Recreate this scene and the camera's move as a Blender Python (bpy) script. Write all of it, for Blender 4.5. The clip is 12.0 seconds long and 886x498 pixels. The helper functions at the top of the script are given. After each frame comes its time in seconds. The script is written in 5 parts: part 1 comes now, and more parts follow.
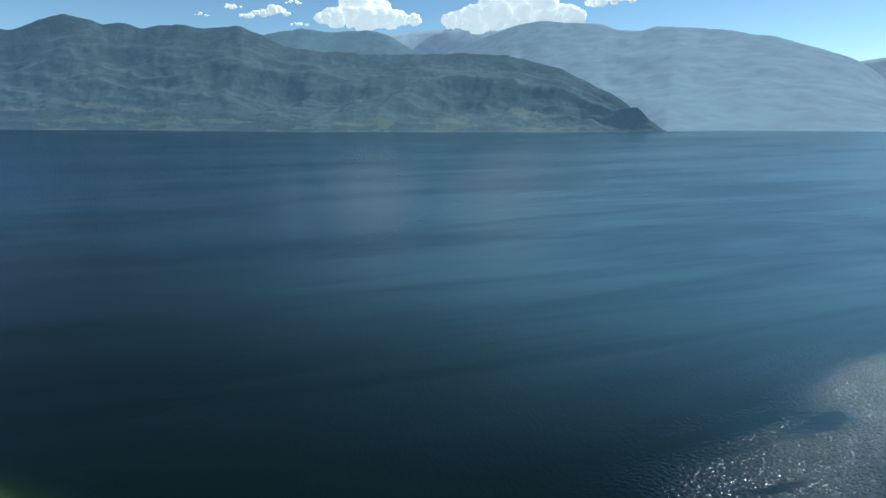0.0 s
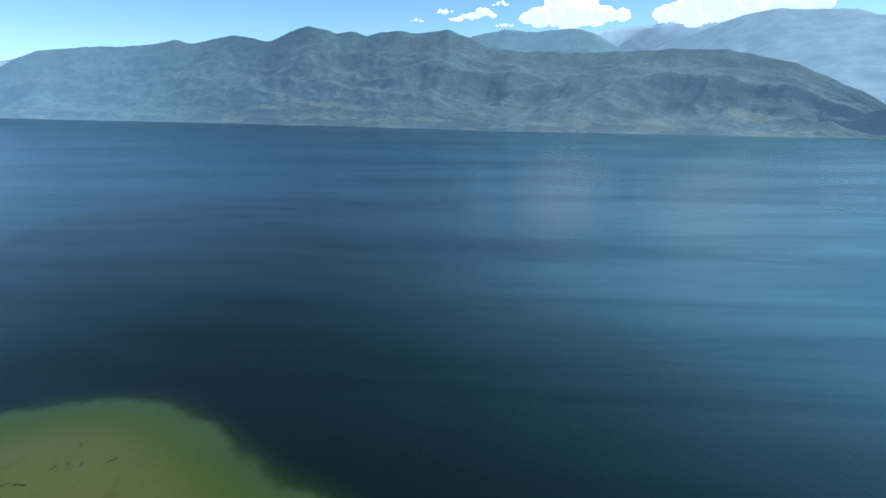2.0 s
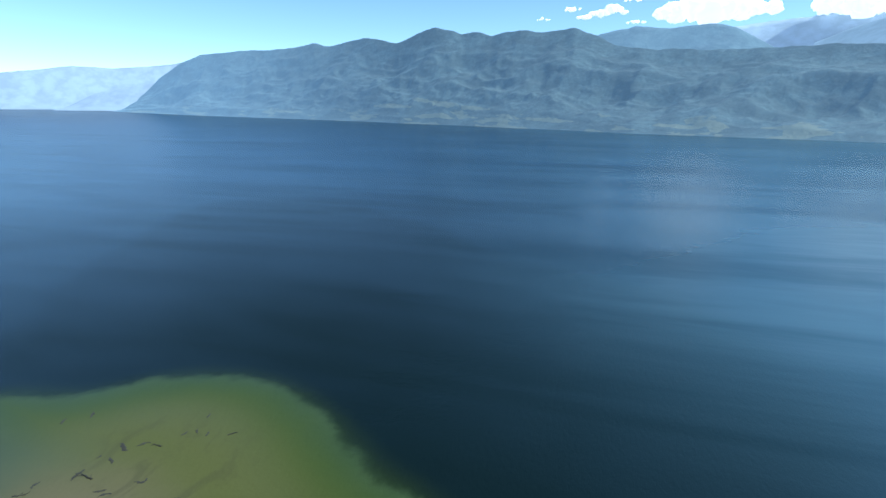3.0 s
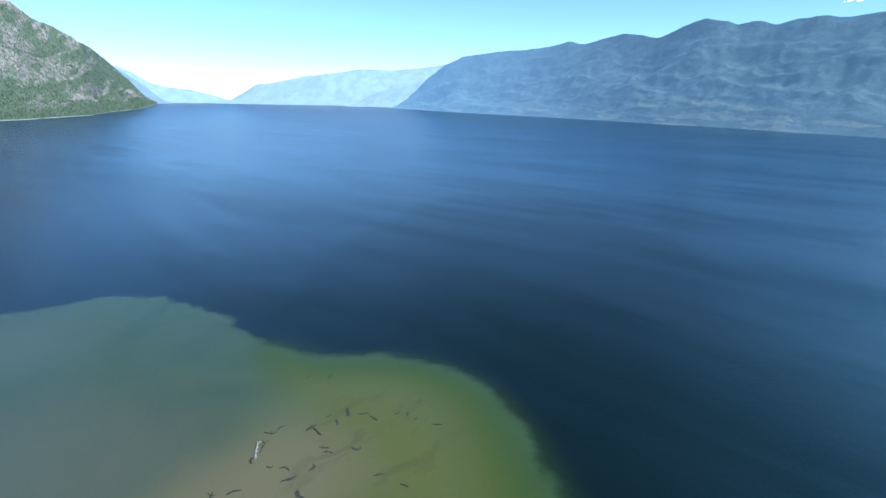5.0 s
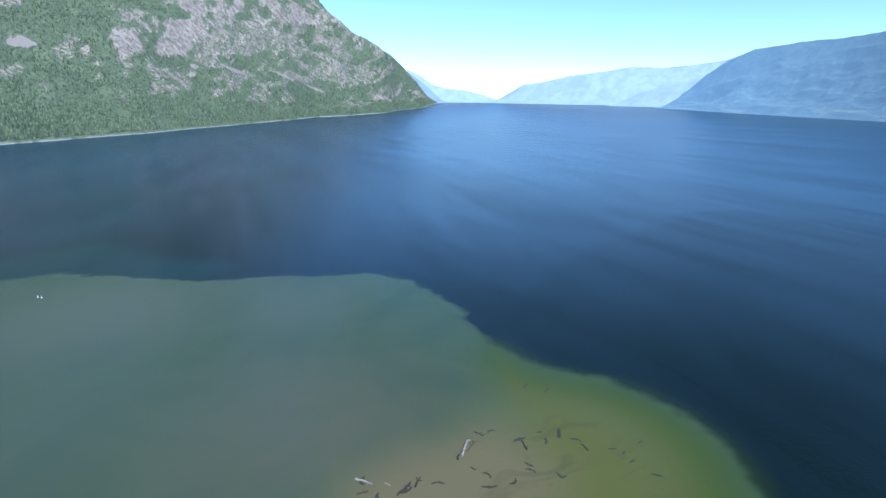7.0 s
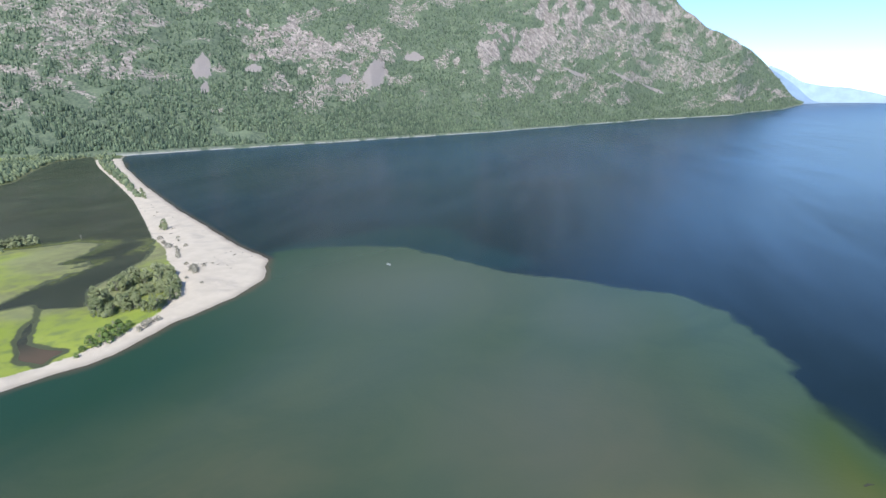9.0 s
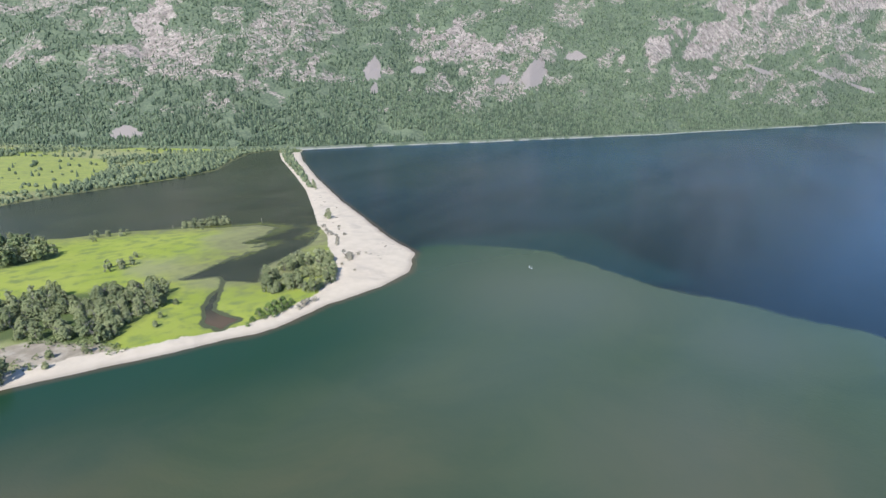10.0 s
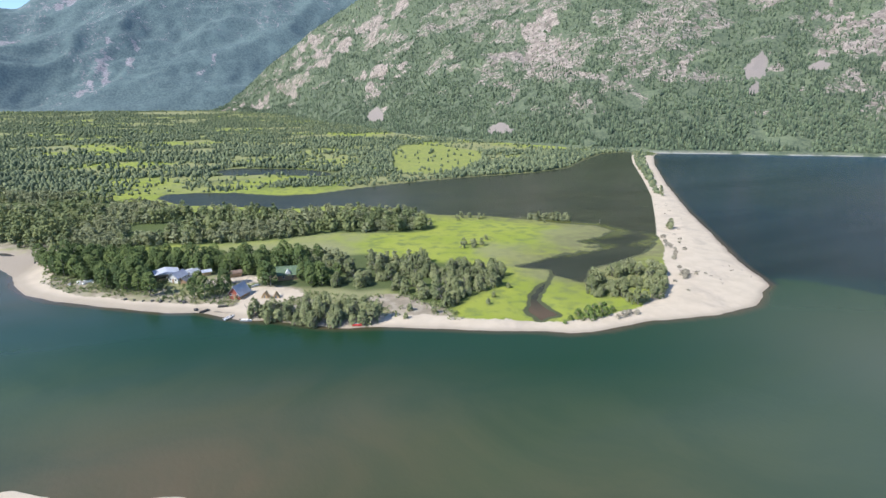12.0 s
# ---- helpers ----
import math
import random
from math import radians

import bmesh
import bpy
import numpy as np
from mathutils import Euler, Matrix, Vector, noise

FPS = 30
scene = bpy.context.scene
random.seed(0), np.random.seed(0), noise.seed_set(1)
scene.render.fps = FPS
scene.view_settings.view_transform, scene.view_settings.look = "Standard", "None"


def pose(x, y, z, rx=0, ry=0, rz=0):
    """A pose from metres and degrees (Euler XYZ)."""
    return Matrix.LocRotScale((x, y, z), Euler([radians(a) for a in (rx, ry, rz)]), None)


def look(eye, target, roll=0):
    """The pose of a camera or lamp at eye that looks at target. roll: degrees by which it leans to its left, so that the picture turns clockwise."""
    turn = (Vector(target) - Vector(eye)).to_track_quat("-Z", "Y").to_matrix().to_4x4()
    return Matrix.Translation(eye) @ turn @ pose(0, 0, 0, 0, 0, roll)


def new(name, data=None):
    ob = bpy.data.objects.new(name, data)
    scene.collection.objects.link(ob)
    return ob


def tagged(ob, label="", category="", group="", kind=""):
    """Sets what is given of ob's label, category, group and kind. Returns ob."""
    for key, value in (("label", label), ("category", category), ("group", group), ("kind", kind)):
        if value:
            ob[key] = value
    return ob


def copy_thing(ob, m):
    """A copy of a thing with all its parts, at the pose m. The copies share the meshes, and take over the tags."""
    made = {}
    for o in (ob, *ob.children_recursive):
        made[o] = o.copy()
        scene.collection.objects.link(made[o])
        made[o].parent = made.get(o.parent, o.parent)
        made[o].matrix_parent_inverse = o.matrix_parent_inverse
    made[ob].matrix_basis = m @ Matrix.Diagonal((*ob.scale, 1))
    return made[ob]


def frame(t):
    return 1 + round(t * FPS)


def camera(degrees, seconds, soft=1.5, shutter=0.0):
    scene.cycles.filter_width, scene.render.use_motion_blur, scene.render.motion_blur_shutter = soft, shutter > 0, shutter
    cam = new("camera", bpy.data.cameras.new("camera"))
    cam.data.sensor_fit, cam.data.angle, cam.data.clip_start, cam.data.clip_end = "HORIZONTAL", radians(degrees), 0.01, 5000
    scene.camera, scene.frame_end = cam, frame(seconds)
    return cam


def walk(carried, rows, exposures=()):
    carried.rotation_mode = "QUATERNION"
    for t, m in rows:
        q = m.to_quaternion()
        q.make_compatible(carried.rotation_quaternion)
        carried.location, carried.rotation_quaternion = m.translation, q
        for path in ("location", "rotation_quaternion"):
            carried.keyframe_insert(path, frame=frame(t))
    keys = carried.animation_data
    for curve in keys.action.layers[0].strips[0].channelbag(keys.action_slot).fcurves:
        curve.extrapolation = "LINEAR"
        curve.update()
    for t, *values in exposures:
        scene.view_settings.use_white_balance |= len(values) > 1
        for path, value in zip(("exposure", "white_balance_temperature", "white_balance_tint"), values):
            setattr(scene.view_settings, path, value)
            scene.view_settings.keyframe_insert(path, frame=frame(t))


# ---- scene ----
cam = camera(79.55, 12.0)
PATH = [
    (0.0, pose(7.07, -16.97, 74.18, 74.76, 0.32, -15.32)),
    (0.5, pose(6.68, -15.73, 74.45, 74.82, 0.22, -9.96)),
    (1.0, pose(6.30, -14.46, 74.72, 74.80, 0.24, -4.68)),
    (1.5, pose(5.92, -13.13, 75.00, 74.78, 0.21, -0.06)),
    (2.0, pose(5.55, -11.70, 75.29, 74.78, 0.20, 4.84)),
    (2.5, pose(5.18, -10.17, 75.59, 74.79, 0.10, 10.89)),
    (3.0, pose(4.81, -8.52, 75.91, 74.76, -0.13, 17.27)),
    (5.0, pose(3.01, -1.88, 77.28, 74.45, -0.42, 42.63)),
    (5.5, pose(2.36, -0.29, 77.63, 74.38, -0.41, 48.79)),
    (6.0, pose(1.55, 1.24, 78.02, 74.30, -0.35, 55.08)),
    (6.5, pose(0.59, 2.58, 78.41, 74.27, -0.40, 61.70)),
    (8.5, pose(-3.55, 6.93, 79.69, 74.24, 0.30, 95.12)),
    (9.0, pose(-4.68, 7.77, 79.92, 74.33, 0.26, 103.23)),
    (9.5, pose(-5.88, 8.33, 80.09, 74.36, 0.21, 111.66)),
    (10.0, pose(-7.10, 8.58, 80.23, 74.41, 0.19, 119.46)),
    (10.5, pose(-8.33, 8.52, 80.42, 74.40, 0.22, 128.30)),
    (11.0, pose(-9.43, 8.20, 80.61, 74.44, 0.09, 136.77)),
    (11.5, pose(-10.34, 7.72, 80.80, 74.47, 0.02, 146.66)),
    (12.0, pose(-11.16, 7.13, 80.94, 74.51, -0.09, 155.82)),
]
walk(cam, PATH, [(0, -.14, 6000, -5), (1.5, .26, 5900, -5), (2.5, .5, 5750, -2), (5.5, .70, 5250, 3), (6.5, .70, 5250, 5), (8.5, .68, 5850, 9), (10, .72, 6150, 10), (12, .73, 6350, 10)])

# ---- light ----
SUN_BEARING, SUN_HEIGHT = 84.0, 44.0          # degrees clockwise from +y, above the horizon
world = bpy.data.worlds.new("sky")
scene.world = world
world.use_nodes = True
wnt = world.node_tree
sky = wnt.nodes.new("ShaderNodeTexSky")
sky.sky_type = "NISHITA"
sky.sun_disc = False
sky.sun_elevation, sky.sun_rotation = radians(SUN_HEIGHT), radians(SUN_BEARING)
sky.altitude, sky.air_density, sky.dust_density, sky.ozone_density = 450, .80, .03, 3.4
wnt.nodes["Background"].inputs["Strength"].default_value = 0.135
wnt.links.new(sky.outputs[0], wnt.nodes["Background"].inputs["Color"])
sun = new("sun", bpy.data.lights.new("sun", "SUN"))
sun.data.energy, sun.data.angle, sun.data.color = 3.6, radians(0.55), (1.0, 0.95, 0.87)
sun_way = Vector((math.sin(radians(SUN_BEARING)) * math.cos(radians(SUN_HEIGHT)),
                  math.cos(radians(SUN_BEARING)) * math.cos(radians(SUN_HEIGHT)), math.sin(radians(SUN_HEIGHT))))
sun.matrix_world = look(sun_way * 900, (0, 0, 0))


# ---- node helper ----
class Shade:
    """A small wrapper round one material's nodes."""

    def __init__(self, name):
        self.mat = bpy.data.materials.new(name)
        self.mat.use_nodes = True
        self.nt = self.mat.node_tree
        self.bsdf = self.nt.nodes["Principled BSDF"]

    def link(self, a, b):
        if hasattr(a, "outputs"):
            a = a.outputs[0]
        if isinstance(a, bpy.types.NodeSocket):
            self.nt.links.new(a, b)
        elif isinstance(a, (tuple, list)) and len(a) == 3 and b.type == "RGBA":
            b.default_value = (*a, 1)
        else:
            b.default_value = a

    def place(self):
        return self.nt.nodes.new("ShaderNodeNewGeometry").outputs["Position"]

    def local(self):
        return self.nt.nodes.new("ShaderNodeTexCoord").outputs["Object"]

    def scaled(self, vec, s):
        n = self.nt.nodes.new("ShaderNodeVectorMath")
        n.operation = "MULTIPLY"
        self.link(vec, n.inputs[0])
        n.inputs[1].default_value = s
        return n.outputs[0]

    def noise(self, scale, detail=4, rough=0.55, vec=None, warp=0.0):
        n = self.nt.nodes.new("ShaderNodeTexNoise")
        n.inputs["Scale"].default_value, n.inputs["Detail"].default_value = scale, detail
        n.inputs["Roughness"].default_value, n.inputs["Distortion"].default_value = rough, warp
        self.link(vec if vec is not None else self.place(), n.inputs["Vector"])
        return n.outputs[0]

    def attr(self, name):
        n = self.nt.nodes.new("ShaderNodeAttribute")
        n.attribute_name = name
        return n.outputs["Fac"]

    def any(self):
        return self.nt.nodes.new("ShaderNodeObjectInfo").outputs["Random"]

    def calc(self, op, a, b=0.0):
        n = self.nt.nodes.new("ShaderNodeMath")
        n.operation = op
        self.link(a, n.inputs[0])
        self.link(b, n.inputs[1])
        return n.outputs[0]

    def span(self, v, lo, hi, a=0.0, b=1.0, smooth=True):
        n = self.nt.nodes.new("ShaderNodeMapRange")
        n.interpolation_type = "SMOOTHSTEP" if smooth else "LINEAR"
        self.link(v, n.inputs[0])
        for i, x in enumerate((lo, hi, a, b)):
            n.inputs[1 + i].default_value = x
        return n.outputs[0]

    def mix(self, f, a, b):
        n = self.nt.nodes.new("ShaderNodeMix")
        n.data_type = "RGBA"
        self.link(f, n.inputs["Factor"])
        self.link(a, n.inputs["A"] if n.inputs["A"].type == "RGBA" else n.inputs[6])
        self.link(b, n.inputs["B"] if n.inputs["B"].type == "RGBA" else n.inputs[7])
        return n.outputs[2]

    def bump(self, h, strength=0.4, dist=0.1, base=None):
        n = self.nt.nodes.new("ShaderNodeBump")
        n.inputs["Strength"].default_value, n.inputs["Distance"].default_value = strength, dist
        self.link(h, n.inputs["Height"])
        if base is not None:
            self.link(base, n.inputs["Normal"])
        return n.outputs[0]

    def done(self, color=None, rough=0.8, normal=None, **other):
        if color is not None:
            self.link(color, self.bsdf.inputs["Base Color"])
        self.link(rough, self.bsdf.inputs["Roughness"])
        if normal is not None:
            self.link(normal, self.bsdf.inputs["Normal"])
        for k, v in other.items():
            self.link(v, self.bsdf.inputs[k.replace("_", " ")])
        return self.mat


# ---- number helpers ----
RNG = np.random.default_rng(7)
LATTICE = RNG.random((512, 512))


def grain(x, y):
    """Smooth value noise from 0 to 1."""
    xi, yi = np.floor(x).astype(int), np.floor(y).astype(int)
    u, v = x - xi, y - yi
    u, v = u * u * (3 - 2 * u), v * v * (3 - 2 * v)
    a, b = LATTICE[xi % 512, yi % 512], LATTICE[(xi + 1) % 512, yi % 512]
    c, d = LATTICE[xi % 512, (yi + 1) % 512], LATTICE[(xi + 1) % 512, (yi + 1) % 512]
    return (a * (1 - u) + b * u) * (1 - v) + (c * (1 - u) + d * u) * v


def fbm(x, y, octaves=5, gain=0.5):
    s, amp, tot = 0, 1.0, 0
    for i in range(octaves):
        s, tot = s + amp * grain(x + 37.1 * i, y + 91.7 * i), tot + amp
        x, y, amp = x * 2.03, y * 2.03, amp * gain
    return s / tot


def ridged(x, y, octaves=4):
    s, amp, tot = 0, 1.0, 0
    for i in range(octaves):
        s, tot = s + amp * (1 - np.abs(2 * grain(x + 17.3 * i, y + 53.9 * i) - 1)), tot + amp
        x, y, amp = x * 2.1, y * 2.1, amp * 0.5
    return s / tot


def ease(v, lo, hi):
    t = np.clip((v - lo) / (hi - lo), 0, 1)
    return t * t * (3 - 2 * t)


def table(v, rows):
    xs, ys = zip(*sorted(rows))
    return np.interp(v, xs, ys)


def rounded(points, steps=4):
    """A closed smooth curve through control points (Catmull-Rom)."""
    p = np.array(points, float)
    out = []
    for i in range(len(p)):
        a, b, c, d = p[i - 1], p[i], p[(i + 1) % len(p)], p[(i + 2) % len(p)]
        for k in range(steps):
            t = k / steps
            out.append(0.5 * (2 * b + (c - a) * t + (2 * a - 5 * b + 4 * c - d) * t * t + (3 * b - a - 3 * c + d) * t ** 3))
    return np.array(out)


def inside(x, y, poly):
    """Signed distance to a closed outline: positive inside."""
    shape, x, y = x.shape, x.ravel(), y.ravel()
    best, odd = np.full(x.shape, 1e18), np.zeros(x.shape, bool)
    for (ax, ay), (bx, by) in zip(poly, np.roll(poly, -1, 0)):
        dx, dy = bx - ax, by - ay
        t = np.clip(((x - ax) * dx + (y - ay) * dy) / (dx * dx + dy * dy + 1e-9), 0, 1)
        best = np.minimum(best, (x - ax - t * dx) ** 2 + (y - ay - t * dy) ** 2)
        if dy:
            odd ^= ((ay > y) != (by > y)) & (x < dx * (y - ay) / dy + ax)
    return (np.sqrt(best) * np.where(odd, 1, -1)).reshape(shape)


def raw_mesh(name, verts, faces, mats=(), values=None, smooth=True, pick=None):
    """A mesh from arrays: faces N x 3 or N x 4; values: named point floats; pick: material number of each face."""
    me = bpy.data.meshes.new(name)
    k = faces.shape[1]
    me.vertices.add(len(verts))
    me.vertices.foreach_set("co", np.asarray(verts, np.float32).ravel())
    me.loops.add(faces.size)
    me.loops.foreach_set("vertex_index", faces.ravel().astype(np.int32))
    me.polygons.add(len(faces))
    me.polygons.foreach_set("loop_start", np.arange(0, faces.size, k, dtype=np.int32))
    me.polygons.foreach_set("loop_total", np.full(len(faces), k, np.int32))
    me.polygons.foreach_set("use_smooth", np.full(len(faces), smooth, bool))
    for m in mats:
        me.materials.append(m)
    if pick is not None:
        me.polygons.foreach_set("material_index", pick.astype(np.int32))
    for key, v in (values or {}).items():
        me.attributes.new(key, "FLOAT", "POINT").data.foreach_set("value", np.asarray(v, np.float32).ravel())
    me.update()
    me.validate()
    return me


def lattice_faces(n, m, wrap=False):
    i, j = np.meshgrid(np.arange(n if wrap else n - 1), np.arange(m - 1), indexing="ij")
    a, b = i * m + j, ((i + 1) % n) * m + j
    return np.stack([a, a + 1, b + 1, b], -1).reshape(-1, 4)


# ---- materials of the land ----
def mat_ground():
    s = Shade("delta_ground")
    fine, mid, wide = s.noise(1.3, 5), s.noise(0.16, 4), s.noise(0.03, 4)
    meadow = s.mix(s.span(wide, .35, .65), (.245, .300, .034), (.300, .335, .052))
    meadow = s.mix(s.span(mid, .45, .7), meadow, (.165, .205, .05))
    dry = s.mix(fine, (.31, .29, .155), (.20, .22, .09))
    c = s.mix(s.attr("dry"), meadow, dry)
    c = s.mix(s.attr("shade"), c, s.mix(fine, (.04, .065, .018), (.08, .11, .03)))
    c = s.mix(s.calc("MULTIPLY", s.attr("marsh"), s.span(mid, .3, .6, .4, 1)), c, (.16, .155, .07))
    mud = s.mix(mid, (.045, .055, .025), (.085, .095, .04))
    edge = s.calc("ADD", s.attr("wet"), s.calc("MULTIPLY", s.calc("SUBTRACT", mid, .5), .7))
    c = s.mix(s.span(edge, .35, .6), c, mud)
    sandc = s.mix(s.span(mid, .3, .7), (.53, .45, .345), (.59, .505, .395))
    sandc = s.mix(s.span(fine, .6, .85, 0, .6), sandc, (.44, .37, .30))
    sandc = s.mix(s.span(s.noise(.06, 5, .6, s.scaled(s.place(), (1, 1, 0)), .8), .5, .72, 0, .7), sandc, (.42, .355, .285))
    soil = s.mix(s.span(s.noise(.22, 5, .6), .35, .65), (.27, .225, .165), (.40, .345, .265))
    edge = s.calc("ADD", s.attr("dirt"), s.calc("MULTIPLY", s.calc("SUBTRACT", s.noise(.12, 5, .6), .5), 1.0))
    c = s.mix(s.span(edge, .35, .75), c, soil)
    edge = s.calc("ADD", s.attr("sand"), s.calc("MULTIPLY", s.calc("SUBTRACT", s.noise(.35, 5), .5), .9))
    c = s.mix(s.span(edge, .4, .6), c, sandc)
    c = s.mix(s.attr("damp"), c, s.mix(fine, (.34, .28, .21), (.40, .34, .27)))
    return s.done(c, .95, s.bump(s.calc("ADD", fine, s.noise(5, 3)), .5, .25))


def mat_slope(name, green, dark, rock, pale, haze_glow=None, fine_scale=.16, loose=((.225, .195, .175), (.31, .268, .24))):
    """Forest floor, grass and bare rock of a mountainside; optional blue emission stands in for haze."""
    s = Shade(name)
    mid, big = s.noise(fine_scale, 6, .65), s.noise(fine_scale * .12, 5)
    streak = s.noise(fine_scale * .35, 6, .7, s.scaled(s.place(), (1, 1, .25)))
    c = s.mix(s.span(mid, .38, .62), dark, green)
    c = s.mix(s.span(big, .5, .7, 0, .6), c, tuple(g * 1.25 for g in green))
    r = s.mix(s.span(streak, .35, .65), rock, pale)
    r = s.mix(s.span(s.noise(fine_scale * 1.6, 4, .7, s.scaled(s.place(), (1, 1, .5)), 1.0), .5, .66), r, tuple(v * .4 for v in rock))
    e = s.calc("ADD", s.attr("rock"), s.calc("MULTIPLY", s.calc("SUBTRACT", s.noise(fine_scale * .7, 7, .75, s.scaled(s.place(), (1, 1, .7)), .4), .52), 2.6))
    e = s.calc("ADD", e, s.calc("MULTIPLY", s.calc("SUBTRACT", s.noise(fine_scale * .2, 5, .7, None, .8), .54), 1.5))
    c = s.mix(s.span(e, .44, .60), c, r)
    gravel = s.mix(s.noise(fine_scale * 3, 3), *loose)
    e = s.calc("ADD", s.attr("scree"), s.calc("MULTIPLY", s.calc("SUBTRACT", s.noise(fine_scale * .5, 5), .5), .7))
    c = s.mix(s.span(e, .42, .56), c, gravel)
    e = s.attr("strand")
    c = s.mix(e, c, s.mix(mid, (.42, .39, .35), (.6, .57, .52)))
    more = {}
    if haze_glow:
        more = dict(Emission_Color=haze_glow[0], Emission_Strength=haze_glow[1])
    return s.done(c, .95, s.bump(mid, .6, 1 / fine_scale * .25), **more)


def mat_backdrop(name, color, haze_glow, wood=None, field=None):
    """Far ridges in blue haze painted as base colour and emission; nearer ones show woods, gullies and a few clearings.
    """
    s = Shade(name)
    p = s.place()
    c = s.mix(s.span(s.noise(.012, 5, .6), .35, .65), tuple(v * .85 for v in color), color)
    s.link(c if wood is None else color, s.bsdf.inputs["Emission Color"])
    # emission grows with distance, as painted haze
    haze_glow = s.span(s.attr("far"), 0, 1, haze_glow, haze_glow * 2.3, False) if wood else haze_glow
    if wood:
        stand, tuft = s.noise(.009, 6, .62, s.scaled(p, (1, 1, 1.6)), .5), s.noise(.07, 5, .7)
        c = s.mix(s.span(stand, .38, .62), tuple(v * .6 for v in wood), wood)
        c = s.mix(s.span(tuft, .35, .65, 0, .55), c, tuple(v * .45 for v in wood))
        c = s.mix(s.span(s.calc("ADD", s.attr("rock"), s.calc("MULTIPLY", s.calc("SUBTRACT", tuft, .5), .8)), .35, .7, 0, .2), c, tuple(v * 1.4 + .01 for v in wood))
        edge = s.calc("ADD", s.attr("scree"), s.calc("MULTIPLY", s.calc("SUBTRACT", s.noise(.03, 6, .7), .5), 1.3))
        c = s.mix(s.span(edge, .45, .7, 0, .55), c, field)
        return s.done(c, 1.0, s.bump(tuft, .7, 6.0), Emission_Strength=haze_glow)
    return s.done(c, 1.0, None, Emission_Strength=haze_glow)


def mat_water():
    s = Shade("lake_water")
    p = s.place()
    flat = s.scaled(p, (1, 1, 0))
    big = s.noise(.006, 4, .55, flat, .6)
    swirl = s.noise(.022, 5, .6, flat, 1.2)
    near = s.mix(s.span(big, .35, .65), (.0044, .0112, .0098), (.0060, .0145, .0155))
    # wind: broad fields, long lanes, short dark streaks of gusts; their sheen is painted into the colour
    wind = s.noise(.004, 4, .5, s.scaled(p, (.5, 2.0, 0)))
    lanes = s.noise(.011, 5, .6, s.scaled(p, (.35, 1.9, 0)), 1.1)
    gusts = s.noise(.03, 4, .6, s.scaled(p, (.22, 1.6, 0)), .8)
    ruffle = s.calc("ADD", s.calc("MULTIPLY", wind, .45), s.calc("ADD", s.calc("MULTIPLY", lanes, .4), s.calc("MULTIPLY", gusts, .15)))
    rim = s.calc("ADD", s.attr("calm"), s.calc("MULTIPLY", s.calc("SUBTRACT", lanes, .5), .55))
    calm = s.span(rim, -.12, .22)
    slick = s.calc("MULTIPLY", s.span(rim, -.32, -.2), s.span(rim, -.02, -.14))
    squall = s.calc("MULTIPLY", s.calc("MULTIPLY", s.span(rim, -.85, -.55), s.span(rim, -.25, -.4)), s.span(gusts, .5, .64))
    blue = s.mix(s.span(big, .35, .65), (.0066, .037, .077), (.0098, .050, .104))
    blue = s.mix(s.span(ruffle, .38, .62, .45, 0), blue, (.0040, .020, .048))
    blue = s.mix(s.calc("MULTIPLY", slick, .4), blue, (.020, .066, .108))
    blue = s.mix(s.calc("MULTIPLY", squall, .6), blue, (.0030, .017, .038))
    # Blue sky reflection painted into the base colour, stronger farther from the camera.
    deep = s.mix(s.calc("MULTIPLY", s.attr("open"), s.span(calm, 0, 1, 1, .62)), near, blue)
    wob = s.calc("MULTIPLY", s.calc("SUBTRACT", swirl, .5), .18)
    small = s.calc("MULTIPLY", s.calc("SUBTRACT", s.noise(.10, 4, .55, flat, .4), .5), .15)
    wob = s.calc("ADD", wob, small)
    # Sunward brightening of the lake, painted in as a paler base colour.
    deep = s.mix(s.attr("sun_veil"), deep, s.mix(s.span(ruffle, .38, .62), (.040, .098, .140), (.090, .182, .232)))
    teal = s.calc("ADD", s.attr("teal"), wob)
    c = s.mix(s.span(teal, -.12, .18), deep, (.008, .030, .034))
    silt = s.mix(s.span(swirl, .3, .7), (.038, .068, .036), (.053, .083, .042))
    silt = s.mix(s.attr("green"), silt, (.0125, .047, .023))
    silt = s.mix(s.calc("MULTIPLY", s.attr("brown"), s.span(swirl, .2, .75, .5, 1)), silt, (.120, .090, .052))
    silt = s.mix(s.attr("grey"), silt, (.088, .105, .074))
    pl = s.calc("ADD", s.attr("plume"), wob)
    c = s.mix(s.span(pl, -.03, .05), c, silt)
    shoal = s.mix(s.span(s.attr("shoal"), .05, .75), s.mix(s.span(s.attr("plume"), .1, .55), (.052, .078, .008), (.092, .106, .050)), (.100, .107, .030))
    shoal = s.mix(s.span(s.calc("ADD", s.attr("bar"), wob), .2, .9), shoal, (.150, .127, .064))
    sand = s.calc("MULTIPLY", s.span(s.attr("shoal"), .2, .8), s.span(s.noise(.09, 6, .65, s.scaled(p, (1.4, .7, 0)), .9), .5, .68))
    shoal = s.mix(s.calc("MULTIPLY", sand, .35), shoal, (.060, .058, .026))
    sh = s.calc("ADD", s.attr("shoal"), s.calc("MULTIPLY", wob, .4))
    c = s.mix(s.span(sh, -.2, .42), c, shoal)
    c = s.mix(s.attr("pool"), c, s.mix(s.span(swirl, .35, .65), (.022, .026, .015), (.040, .045, .024)))
    c = s.mix(s.span(s.calc("ADD", s.attr("edge"), s.calc("MULTIPLY", wob, .8)), .1, 1.0), c, (.11, .075, .045))
